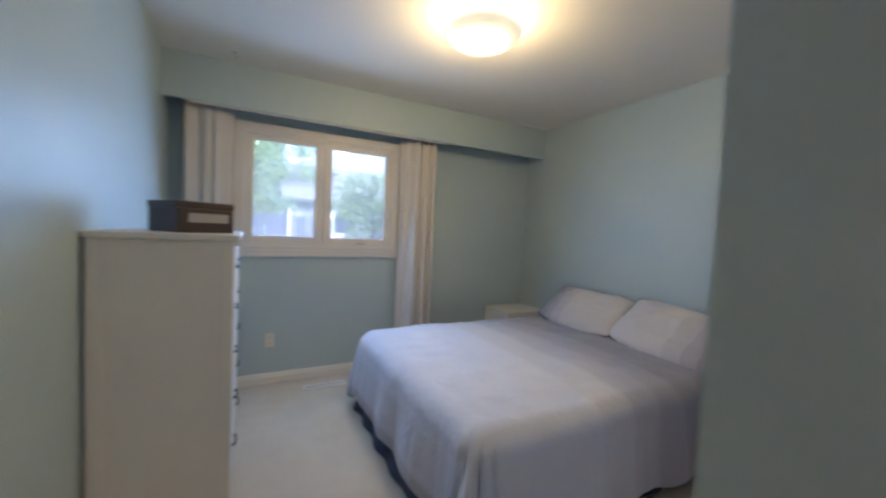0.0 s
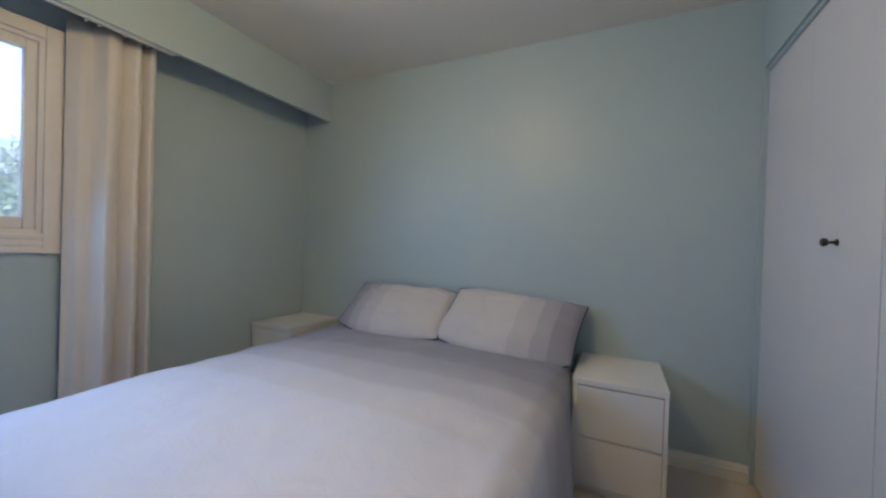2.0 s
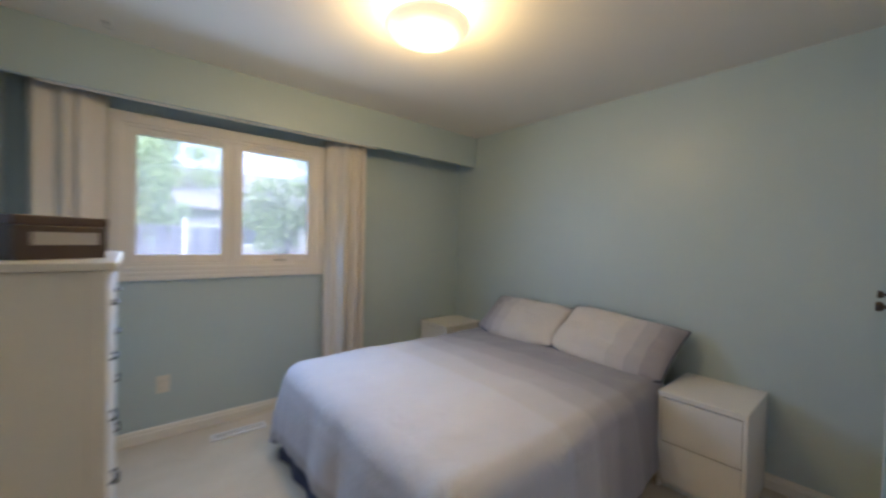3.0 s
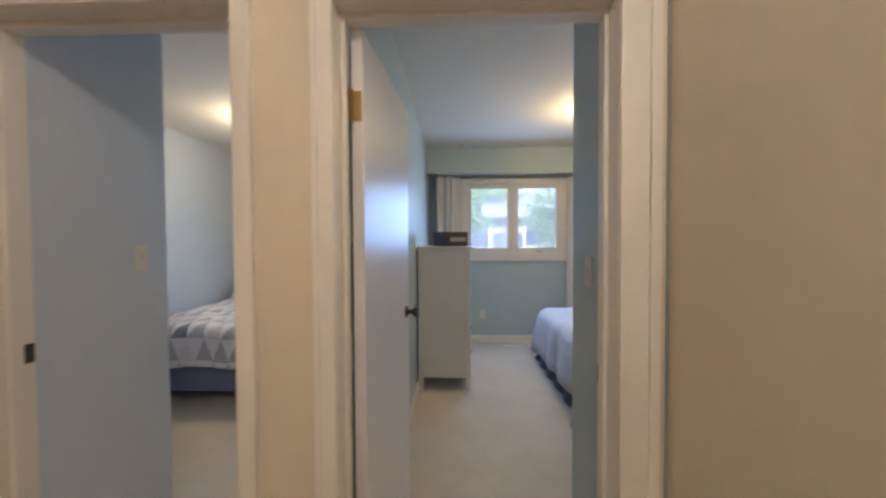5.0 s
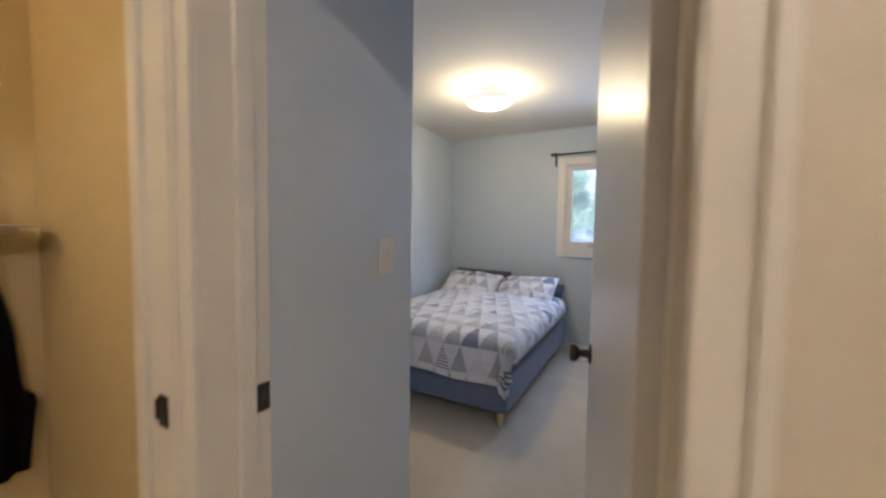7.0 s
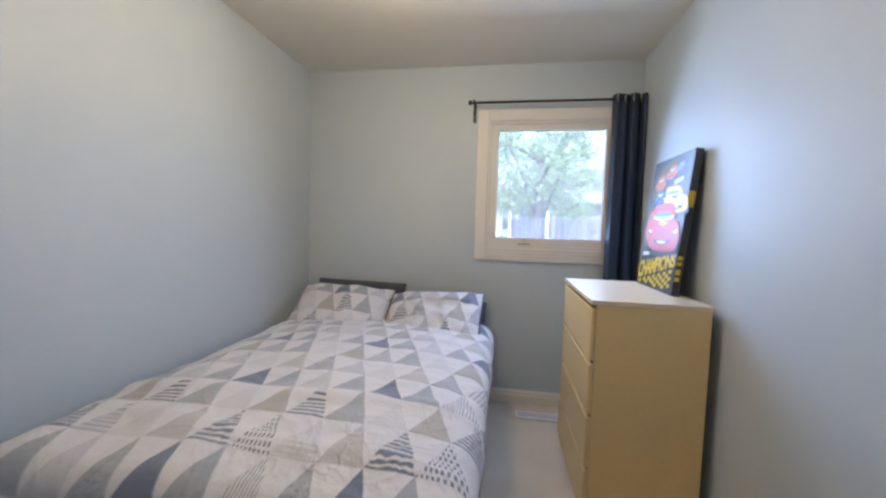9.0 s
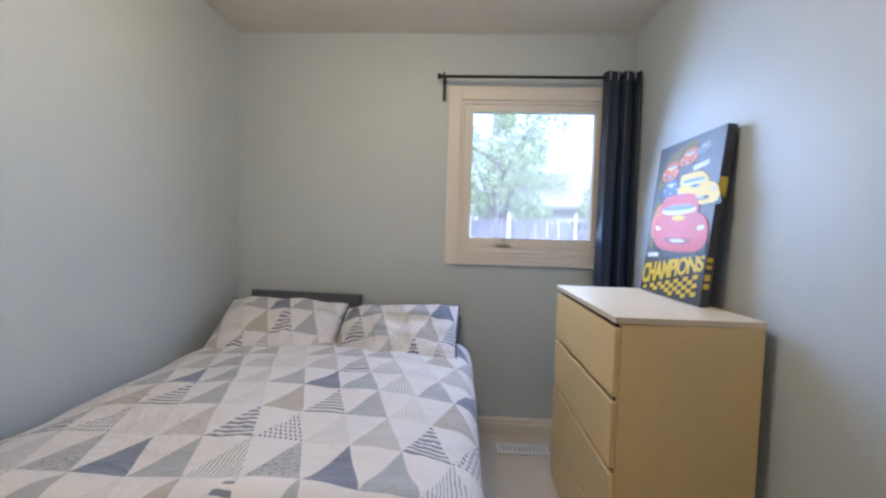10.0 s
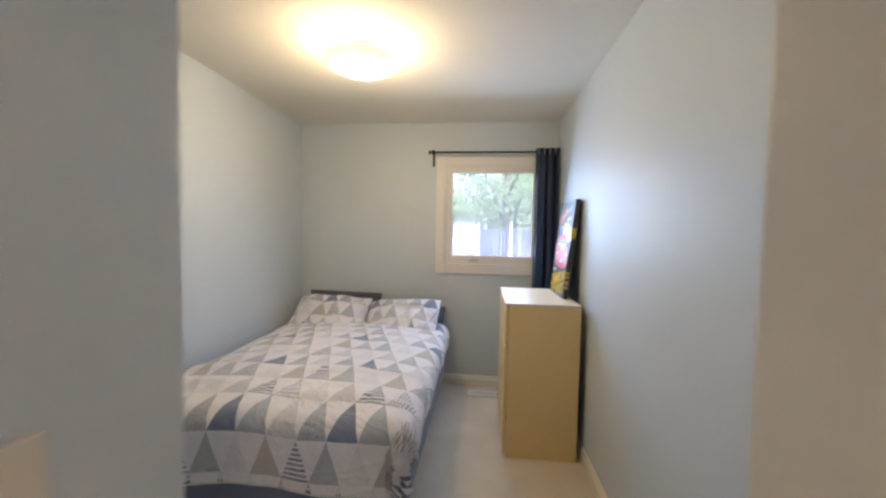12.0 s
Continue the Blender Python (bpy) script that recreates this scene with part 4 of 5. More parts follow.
rod = thing("curtain_rod", "black metal curtain rod with brackets", "curtain rod", pose(0, 0, 0))
part("pole", tube([(-1.262, 4.085, 2.166), (-0.120, 4.085, 2.166)], 0.0085, 12), BLACK, rod, "", True)
for x in (-1.240, -0.135):
    bracket = part("bracket", box(x - 0.010, x + 0.010, NORTH - 0.008, NORTH - 0.0005, 2.05, 2.203, 0.002), BLACK, rod)
    part("bracket_arm", tube([(x, NORTH - 0.006, 2.153), (x, 4.085, 2.153), (x, 4.070, 2.166), (x, 4.068, 2.184)], 0.005, 8), BLACK, bracket)
part("end_cap", lathe([(0, -0.012), (0.014, -0.010), (0.016, 0), (0.014, 0.010), (0, 0.012)], 14, pose(-1.268, 4.085, 2.166, 0, 90, 0)), BLACK, rod)


# ---- outlets, switches, floor registers ----
def wall_plate(name, label, category, m, toggle):
    """A cover plate in its xz plane facing -y."""
    ob = thing(name, label, category, m)
    part("plate", box(-0.036, 0.036, -0.006, 0, -0.058, 0.058, 0.003), PLASTIC, ob)
    if toggle:
        part("toggle", box(-0.005, 0.005, -0.016, -0.005, -0.004, 0.012, 0.002), PLASTIC, ob)
    else:
        for z in (-0.022, 0.022):
            socket = part("socket", box(-0.017, 0.017, -0.009, -0.0055, z - 0.014, z + 0.014, 0.003), PLASTIC, ob)
            for x in (-0.006, 0.006):
                part("slot", box(x - 0.001, x + 0.001, -0.0095, -0.0088, z - 0.004, z + 0.006), SHADOW_GAP, socket)
    for z in (-0.03, 0.03):
        part("screw", lathe([(0, 0), (0.003, 0), (0.002, 0.0015), (0, 0.0015)], 10, pose(0, -0.006, z, 90, 0, 0)), PLASTIC, ob)
    return ob


wall_plate("outlet", "ivory wall outlet below the window", "outlet", pose(0.655, NORTH, 0.36), False)
wall_plate("light_switch", "ivory light switch on blue wall", "light switch", pose(ENTRY_A, 0.79, 1.205, 0, 0, -90), True)
wall_plate("light_switch", "ivory light switch on pale wall", "light switch", pose(ENTRY_B, 0.862, 1.262, 0, 0, 90), True)


DUCT = plain("beige_duct", (0.46, 0.41, 0.34), 0.8)


def register(x0, x1, y0, y1, label):
    ob = thing("floor_register", label, "floor vent", pose(0, 0, 0.0), "floor registers")
    part("register_frame", frame_flat(x0, x1, y0, y1), WHITE_LAC, ob)
    n = 12
    for k in range(n):
        x = x0 + 0.02 + (x1 - x0 - 0.04) * (k + 0.5) / n
        part("louvre", box(x - 0.004, x + 0.004, y0 + 0.018, y1 - 0.018, 0.001, 0.009), WHITE_LAC, ob)
    part("duct", box(x0 + 0.018, x1 - 0.018, y0 + 0.016, y1 - 0.016, 0.0005, 0.002), DUCT, ob)
    return ob


def frame_flat(x0, x1, y0, y1, w=0.018):
    bm = bmesh.new()
    for a in ((x0, x1, y0, y0 + w), (x0, x1, y1 - w, y1), (x0, x0 + w, y0 + w, y1 - w), (x1 - w, x1, y0 + w, y1 - w)):
        add_box(bm, *a, 0.0, 0.012, 0.003)
    return bm


register(0.90, 1.24, 3.895, 3.985, "white slotted floor register on carpet")
register(-0.87, -0.57, 3.935, 4.035, "white slotted floor register beside the chest")


# ---- bedroom B: the patterned bed ----
CX0, CX1, CY0, CY1 = -2.385, -1.09, 2.17, 4.12
bed = thing("bed", "double bed with blue fabric base by the wall", "bed", pose(0, 0, 0))
part("box_base", box(CX0 + 0.02, CX1 - 0.01, CY0 + 0.08, CY1, 0.11, 0.36, 0.025), BASE_BLUE, bed, "blue-grey upholstered base")
part("mattress", box(CX0 + 0.02, CX1 - 0.02, CY0 + 0.07, CY1, 0.361, 0.60, 0.06), WHITE_SHEET, bed, "white sheeted mattress", True)
for x in (CX0 + 0.10, CX1 - 0.08):
    for y in (CY0 + 0.16, CY1 - 0.12):
        part("leg", lathe([(0, 0), (0.020, 0), (0.030, 0.11), (0, 0.11)], 14, pose(x, y, 0)), BIRCH, bed, "short wooden leg")
bm, rim = drape(CX0 + 0.05, CX1 - 0.05, CY0 + 0.08, 3.86, 0.622, 0.075, (CX0 - 0.20, CX1 + 0.115), (CY0 - 0.24, 3.86), 100, 150,
           lambda a, b: (a + 1.464, b - 2.652), 0.05, 0.014, 0.05, 0.035, 4.2, 0.05, ((2.58, 0.05, 0.020, 0.035), (2.44, -0.10, 0.014, 0.03), (3.10, 0.12, 0.012, 0.04), (3.45, -0.06, 0.010, 0.035)))
duvet = tagged(part("duvet", bm, DUVET_B, None, "", True), "white duvet printed with grey and navy triangles", "duvet")
thicken(duvet, 0.03, 1.0)
part("hem_seam", tube(rim, 0.012, 6), WHITE_SHEET, duvet, "", True)

pillow("pillow", "charcoal pillow standing behind patterned pillow", GREY_CASE, 0.70, 0.40, 0.12, pose(-2.06, 4.06, 0.668, 72, 1, 1), lambda u, v: (u, v), "charcoal pillows", None, 9.0, (0.0, 0.0), 0.0, 0.0)
pillow("pillow", "charcoal pillow behind patterned pillow near window", GREY_CASE, 0.60, 0.28, 0.13, pose(-1.40, 4.05, 0.635, 66, 0, -2), lambda u, v: (u, v), "charcoal pillows", None, 11.0)
pillow("pillow", "triangle-print pillow propped at the bed head", PILLOW_B, 0.66, 0.46, 0.15, pose(-2.075, 3.785, 0.703, 34, 2, 5), lambda u, v: (u * 0.66 + 0.07, v * 0.44 + 0.14), "triangle-print pillows", GREY_CASE, 3.0, (0.0, 0.0), 0.02, 0.03)
pillow("pillow", "triangle-print pillow propped beside its pair", PILLOW_B, 0.64, 0.46, 0.15, pose(-1.435, 3.745, 0.700, 34, -3, -3), lambda u, v: (u * 0.64 + 0.33, v * 0.44 + 0.14), "triangle-print pillows", GREY_CASE, 6.0, (0.0, 0.0), 0.02, 0.03)


# ---- birch chest of drawers ----
chest = thing("chest_of_drawers", "birch veneer four-drawer chest against the wall", "chest", pose(-0.600, 3.066, 0))
W, D, H = 0.71, 0.448, 1.0
for y in (0.0, W - 0.020):
    part("side_panel", box(0.004, D, y, y + 0.020, 0, H - 0.021, 0.001), BIRCH, chest)
part("back_panel", box(D - 0.008, D - 0.001, 0.021, W - 0.021, 0.03, H - 0.022), BIRCH, chest)
part("top", box(-0.018, D + 0.002, -0.002, W + 0.002, H - 0.0205, H, 0.002), BIRCH_TOP, chest)
part("plinth", box(0.03, 0.05, 0.021, W - 0.021, 0.0, 0.048, 0.001), BIRCH, chest)
part("inner_shadow", box(0.026, 0.030, 0.021, W - 0.021, 0.05, H - 0.022), SHADOW_GAP, chest)
zs = [0.030, 0.266, 0.502, 0.738, 0.980]
for k in range(4):
    za, zb = zs[k], zs[k + 1] - 0.018
    drawer = part("drawer", box(-0.016, 0.002, 0.001, W - 0.001, za, zb, 0.003), BIRCH, chest)
    # near-black strip filling the gap above each drawer as its shade
    part("gap_shade", box(0.003, 0.024, 0.0215, W - 0.0215, zb - 0.004, zb + 0.016), SHADOW_GAP, drawer)
for z in (0.24, 0.47, 0.70, 0.92):
    part("cam_cover", lathe([(0, 0), (0.004, 0), (0.004, 0.001), (0, 0.001)], 10, pose(0.03, 0.0, z, 90, 0, 0)), BIRCH, chest)


# ---- canvas print on the chest ----
CANVAS = plain("dark_canvas_print", (0.045, 0.045, 0.048), 0.38, 0.25, 9.0, 300.0, 0.2)
RED = plain("red_print", (0.50, 0.035, 0.040), 0.4, 0.12, 25.0)
RED_DARK = plain("dark_red_print", (0.25, 0.015, 0.02), 0.4, 0.1)
YELLOW = plain("yellow_print", (0.72, 0.52, 0.03), 0.4, 0.08)
ORANGE = plain("orange_print", (0.55, 0.13, 0.02), 0.4, 0.3, 25.0)
BLUE = plain("blue_print", (0.05, 0.10, 0.28), 0.4, 0.15)
PALE = plain("pale_print", (0.62, 0.62, 0.64), 0.4, 0.05)
OLIVE = plain("olive_flame_print", (0.16, 0.12, 0.02), 0.5, 0.5, 18.0)
GREYBLUE = plain("grey_blue_print", (0.20, 0.25, 0.32), 0.45, 0.2, 30.0)
INK = plain("black_print", (0.012, 0.012, 0.015), 0.45)

CW, CH, CT = 0.452, 0.685, 0.034
# local frame: x along the picture to the right, z up, front faces -y
canvas = thing("canvas_print", "dark canvas print of racing cars leaning on wall", "picture", pose(-0.222, 3.738, 1.001, 0, 0, -90) @ pose(0, 0, 0, -5.6, 0, 0))
part("canvas", box(0, CW, 0, CT, 0, CH, 0.003), CANVAS, canvas)


def decal(name, pts, mat, lift=0.0006, label=""):
    """A flat printed shape on the canvas, from a smooth or straight outline."""
    bm = bmesh.new()
    front = [bm.verts.new((x, -lift - 0.0006, z)) for x, z in pts]
    back = [bm.verts.new((x, -0.0003, z)) for x, z in pts]
    bm.faces.new(front)
    for i in range(len(pts)):
        j = (i + 1) % len(pts)
        bm.faces.new((front[i], back[i], back[j], front[j]))
    return part(name, bm, mat, canvas, label)


def smooth_outline(pts, rounds=2):
    """Corner cutting of a closed outline."""
    for _ in range(rounds):
        out = []
        for (xa, za), (xb, zb) in zip(pts, pts[1:] + pts[:1]):
            out += [(0.75 * xa + 0.25 * xb, 0.75 * za + 0.25 * zb), (0.25 * xa + 0.75 * xb, 0.25 * za + 0.75 * zb)]
        pts = out
    return pts


def printed_car(cx, cz, w, h, mat, lean, lift, label):
    """A racing car seen from its front: body, cabin, windscreen, bonnet line, lamps, intake, bumper, tyres."""
    def at(pts):
        return smooth_outline([(cx + w * (x + lean * z), cz + h * z) for x, z in pts])
    for side in (-1, 1):
        decal("tyre", at([(side * 0.30, -0.46), (side * 0.47, -0.46), (side * 0.48, -0.10), (side * 0.30, -0.10)][::side]), INK, lift)
    decal("car_roof", at([(-0.40, 0.12), (-0.30, 0.44), (-0.18, 0.50), (0.18, 0.50), (0.30, 0.44), (0.38, 0.12)]), mat, lift + 0.0002)
    decal("windscreen", at([(-0.33, 0.17), (-0.29, 0.33), (0.27, 0.33), (0.32, 0.17)]), PALE, lift + 0.0004)
    decal("windscreen_tint", at([(-0.30, 0.24), (-0.27, 0.32), (0.25, 0.32), (0.29, 0.24)]), GREYBLUE, lift + 0.0006)
    decal("car_body", at([(-0.46, -0.30), (-0.50, -0.05), (-0.44, 0.14), (-0.25, 0.20), (0.25, 0.20), (0.44, 0.14), (0.50, -0.05), (0.46, -0.30), (0.30, -0.42), (-0.30, -0.42)]), mat, lift + 0.0003, label)
    decal("bonnet_emblem", at([(-0.14, 0.12), (0.0, 0.05), (0.16, 0.12), (0.05, 0.16), (-0.05, 0.16)]), YELLOW if mat is not YELLOW else BLUE, lift + 0.0007)
    for side in (-1, 1):
        decal("headlight", at([(side * 0.32, -0.03), (side * 0.44, 0.01), (side * 0.43, -0.07), (side * 0.33, -0.08)][::side]), PALE, lift + 0.0007)
    decal("air_intake", at([(-0.26, -0.18), (-0.22, -0.30), (0.22, -0.30), (0.26, -0.18), (0.0, -0.22)]), RED_DARK if mat is RED else INK, lift + 0.0007)
    decal("grille", at([(-0.14, -0.22), (-0.13, -0.27), (0.13, -0.27), (0.14, -0.22)]), PALE, lift + 0.0009)


decal("flame", smooth_outline([(0.02, 0.47), (0.05, 0.60), (0.15, 0.655), (0.30, 0.675), (0.28, 0.62), (0.16, 0.57), (0.10, 0.50)]), OLIVE, 0.0003)
decal("flame", smooth_outline([(0.012, 0.22), (0.020, 0.44), (0.085, 0.42), (0.10, 0.30), (0.06, 0.20)]), OLIVE, 0.0003)
decal("car_flank", smooth_outline([(0.020, 0.26), (0.025, 0.37), (0.070, 0.42), (0.110, 0.40), (0.10, 0.24)]), ORANGE, 0.0005)
printed_car(0.335, 0.620, 0.085, 0.050, GREYBLUE, 0.3, 0.0005, "grey-blue racing car shape")
printed_car(0.240, 0.600, 0.120, 0.075, ORANGE, 0.25, 0.0006, "orange racing car shape")
printed_car(0.120, 0.556, 0.125, 0.090, ORANGE, 0.15, 0.0007, "orange racing car shape")
printed_car(0.140, 0.478, 0.120, 0.085, BLUE, 0.0, 0.0005, "blue racing car shape")
printed_car(0.325, 0.455, 0.265, 0.150, YELLOW, -0.35, 0.0010, "yellow racing car shape")
printed_car(0.238, 0.312, 0.400, 0.270, RED, -0.12, 0.0020, "red racing car shape")
decal("caption_bar", [(0.285, 0.535), (0.380, 0.548), (0.380, 0.570), (0.285, 0.557)], PALE, 0.0008)
decal("caption_bar", [(0.026, 0.163), (0.118, 0.170), (0.118, 0.190), (0.026, 0.183)], PALE, 0.0008)


def letter_base(x):
    return 0.028 + 0.110 * x / CW


for r in range(5):
    for c in range(14):
        x0, x1 = 0.03 + c * 0.030, 0.03 + (c + 1) * 0.030
        z0 = letter_base(x0) - 0.010 - 0.017 * (r + 1)
        if (r + c) % 2 == 0 and z0 > 0.004 and x1 < 0.445:
            dz = letter_base(x1) - letter_base(x0)
            decal("checker", [(x0, z0), (x1, z0 + dz), (x1, z0 + dz + 0.017), (x0, z0 + 0.017)], YELLOW, 0.0005)
part("car_body_wrap", box(CW + 0.0004, CW + 0.001, 0.001, 0.030, 0.415, 0.490), YELLOW, canvas)
for z0, z1 in ((0.170, 0.188), (0.145, 0.160), (0.100, 0.125), (0.070, 0.090)):
    part("letter_wrap", box(CW + 0.0004, CW + 0.001, 0.003, 0.024, z0, z1), YELLOW, canvas)

curve = bpy.data.curves.new("lettering", "FONT")
curve.body = "CHAMPIONS"
curve.size, curve.extrude, curve.space_character, curve.offset = 1.0, 0.0004, 0.90, 0.035
letters_src = new("lettering_source", curve)
bpy.context.view_layer.update()
letters_mesh = bpy.data.meshes.new_from_object(letters_src.evaluated_get(bpy.context.evaluated_depsgraph_get()))
bpy.data.objects.remove(letters_src)
letters_mesh.materials.append(YELLOW)
xs, ys = [v.co.x for v in letters_mesh.vertices], [v.co.y for v in letters_mesh.vertices]
for v in letters_mesh.vertices:
    f, g = (v.co.x - min(xs)) / (max(xs) - min(xs)), (v.co.y - min(ys)) / (max(ys) - min(ys))
    x = 0.008 + 0.436 * f
    v.co = (x, -0.0016 - v.co.z, letter_base(x) + g * (0.100 - 0.036 * f))
lettering = new("lettering", letters_mesh)
lettering.parent = canvas


# ---- stairwell: shelf, hooks, hanging things, handrail ----
SX = -2.30
rack = thing("coat_rack", "cream wall shelf with hook rail", "coat rack", pose(0, 0, 0))
part("shelf_board", box(SX, SX + 0.20, -0.60, 0.33, 1.315, 1.331, 0.002), TRIM, rack)
part("back_rail", box(SX, SX + 0.018, -0.60, 0.335, 1.200, 1.314, 0.002), PAINT_STAIR, rack)
part("hook_rail", box(SX, SX + 0.020, -0.60, 0.30, 1.105, 1.199, 0.002), TRIM, rack)
part("bracket", box(SX + 0.018, SX + 0.15, 0.235, 0.252, 1.19, 1.314, 0.003), TRIM, rack)
for y, z in ((0.140, 1.165), (0.268, 1.255), (-0.15, 1.165), (-0.40, 1.165)):
    hook = part("hook", tube([(SX + 0.018, y, z), (SX + 0.045, y, z - 0.004), (SX + 0.058, y, z + 0.008), (SX + 0.060, y, z + 0.022)], 0.005, 8), BRASS, rack, "yellow metal hook")

APRON_CLOTH = Nodes("black_cloth")
APRON_CLOTH.shader.inputs["Specular IOR Level"].default_value = 0.08
APRON_CLOTH.bump(APRON_CLOTH.noise(300.0), 0.3, 0.001)
APRON = APRON_CLOTH.finish(APRON_CLOTH.mix(APRON_CLOTH.noise(12.0), (0.003, 0.003, 0.0035), (0.007, 0.0065, 0.006)), 0.95)


def hanging(s, t):
    """A garment hung from one point: a near straight edge, a pocket spur, an uneven hem with a tail."""
    left = between(t, ((0.0, -0.004), (0.42, -0.040), (0.80, -0.038), (1.0, -0.030)))
    right = between(t, ((0.0, 0.006), (0.15, 0.050), (0.36, 0.082), (0.63, 0.097), (0.68, 0.136), (0.83, 0.119), (1.0, 0.106)))
    drop = 0.795 + 0.035 * (1 - s) + 0.075 * max(0.0, 1 - s / 0.3)
    return Vector((SX + 0.040 + 0.012 * math.sin(s * 15) * t, 0.262 + 0.92 * (left + (right - left) * s), 1.258 - t * drop))


thicken(tagged(part("apron", sheet(hanging, 26, 30), APRON, None, "", True), "black apron hanging from a wall hook", "apron"), 0.008, 0.0)

CAMO = Nodes("camouflage_cloth")
camo_mat = CAMO.finish(CAMO.ramp(CAMO.noise(38.0, 1.5, 0.5, None, 0.8), [(0.0, (0.02, 0.02, 0.02)), (0.46, (0.45, 0.41, 0.34)), (0.54, (0.03, 0.03, 0.03)), (0.60, (0.50, 0.46, 0.40))], True), 0.8)
umbrella = thing("folded_umbrella", "black and white patterned folded umbrella on hook", "umbrella", pose(SX + 0.055, 0.140, -0.030))
part("wrist_strap", tube([(0, 0, 1.185), (0.002, 0.002, 1.12), (0, 0.004, 1.045)], 0.004, 8), BLACK, umbrella)
part("handle", lathe([(0, 1.05), (0.017, 1.045), (0.020, 1.03), (0.018, 0.985), (0, 0.98)], 16), BLACK, umbrella)
bm = lathe([(0, 0.985), (0.026, 0.975), (0.036, 0.93), (0.022, 0.88), (0.030, 0.84), (0.052, 0.78), (0.050, 0.74), (0.058, 0.715), (0, 0.73)], 24)
for v in bm.verts:
    k = 1 + 0.25 * math.sin(5 * math.atan2(v.co.y, v.co.x)) * (0.99 - v.co.z) * 3
    v.co.x *= 0.6 * k
    v.co.y *= k
part("canopy_cloth", bm, camo_mat, umbrella, "", True)


def cap(y, crown_mat, brim_mat, panel_mat, label, turn):
    ob = thing("cap", label, "cap", pose(SX + 0.125, y, 1.331, 0, 0, turn) @ Matrix.Scale(1.08, 4))
    prof = [(0.092, 0.0), (0.094, 0.02), (0.090, 0.06), (0.074, 0.092), (0.045, 0.110), (0.012, 0.116), (0, 0.116)]
    crown = part("crown", lathe(prof, 32), crown_mat, ob, "", True)
    part("button", lathe([(0, 0.122), (0.007, 0.120), (0.008, 0.116), (0, 0.115)], 10), panel_mat, crown)
    def panel(s, t):
        a = 3.35 + 0.75 * s
        r, z = between(t, [(k / 6, p[0]) for k, p in enumerate(prof)]), between(t, [(k / 6, p[1]) for k, p in enumerate(prof)])
        return Vector(((r + 0.002) * math.cos(a), (r + 0.002) * math.sin(a), z + 0.002 * t))
    part("side_panel", sheet(panel, 8, 24), panel_mat, crown, "", True)
    bm = sheet(lambda s, t: Vector(((0.088 + 0.105 * t * (1 - (2 * s - 1) ** 2) ** 0.5) * math.cos((s - 0.5) * 2.0), (0.088 + 0.105 * t * (1 - (2 * s - 1) ** 2) ** 0.5) * math.sin((s - 0.5) * 2.0), 0.012 - 0.005 * t)), 16, 6)
    thicken(part("brim", bm, brim_mat, ob, "", True), 0.003)
    return ob


CAP_GREY = fabric("grey_cap_cloth", (0.40, 0.37, 0.34))
CAP_BLUE = fabric("blue_cap_cloth", (0.06, 0.08, 0.18))
CAP_RED = fabric("red_cap_cloth", (0.55, 0.06, 0.04))
CAP_BLACK = fabric("black_cap_cloth", (0.02, 0.02, 0.022))
cap(0.190, CAP_GREY, CAP_GREY, CAP_BLUE, "grey and blue baseball cap on the shelf", 72)
cap(-0.005, CAP_RED, CAP_BLACK, CAP_BLACK, "red and black baseball cap on the shelf", 100)

rail = thing("handrail", "white wooden handrail sloping down the stairs", "handrail", pose(0, 0, 0))
P0, P1 = Vector((-1.255, 0.365, 0.70)), Vector((-2.135, 0.365, -0.05))
slope = math.degrees(math.atan2(P0.z - P1.z, P0.x - P1.x))
part("rail_bar", box(-0.60, 0.60, -0.018, 0.018, -0.028, 0.028, 0.010, m=pose(*((P0 + P1) / 2), 0, -slope, 0)), TRIM, rail)
part("wall_board", box(-0.60, 0.60, -0.009, 0.009, -0.05, 0.05, 0.003, m=pose(-1.74, 0.409, 0.25, 0, -slope, 0)), TRIM, rail)
for f in (0.14, 0.8):
    p = P0.lerp(P1, f)
    part("rail_bracket", tube([(p.x, 0.402, p.z - 0.06), (p.x, 0.375, p.z - 0.06), (p.x, 0.365, p.z - 0.02)], 0.008, 8), TRIM, rail)


# ---- outdoors, seen through the two windows ----
GZ = -0.55
GRASS = plain("lawn", (0.10, 0.16, 0.05), 0.9, 0.3, 0.6, 30.0, 0.6, 0.03)
SIDING = plain("pale_siding", (0.46, 0.45, 0.45), 0.6, 0.05)
ROOF = plain("grey_shingles", (0.16, 0.15, 0.15), 0.85, 0.2)
FENCE = plain("weathered_white_fence", (0.27, 0.25, 0.27), 0.7, 0.15)
DARK_PANE = plain("dark_window_pane", (0.06, 0.07, 0.08), 0.1)
BARK = plain("grey_bark", (0.11, 0.09, 0.075), 0.9, 0.3, 4.0, 40.0, 0.8, 0.02)
LEAF = leafy("green_leaves", (0.20, 0.265, 0.095), (0.33, 0.40, 0.18))
LEAF_PALE = leafy("pale_green_leaves", (0.23, 0.30, 0.12), (0.38, 0.45, 0.23))
NET = plain("blue_grey_netting", (0.095, 0.098, 0.120), 0.8, 0.1)
POST_WHITE = plain("white_painted_post", (0.75, 0.75, 0.75), 0.5, 0.04)

bm = box(-400, 400, 4.6, 800, GZ - 0.4, GZ)
add_box(bm, -400, 400, -400, -3.0, GZ - 0.4, GZ)
add_box(bm, -400, -3.2, -3.0, 4.6, GZ - 0.4, GZ)
add_box(bm, 4.2, 400, -3.0, 4.6, GZ - 0.4, GZ)
structure("ground", bm, GRASS, "green lawn reaching to the distance", "lawn")


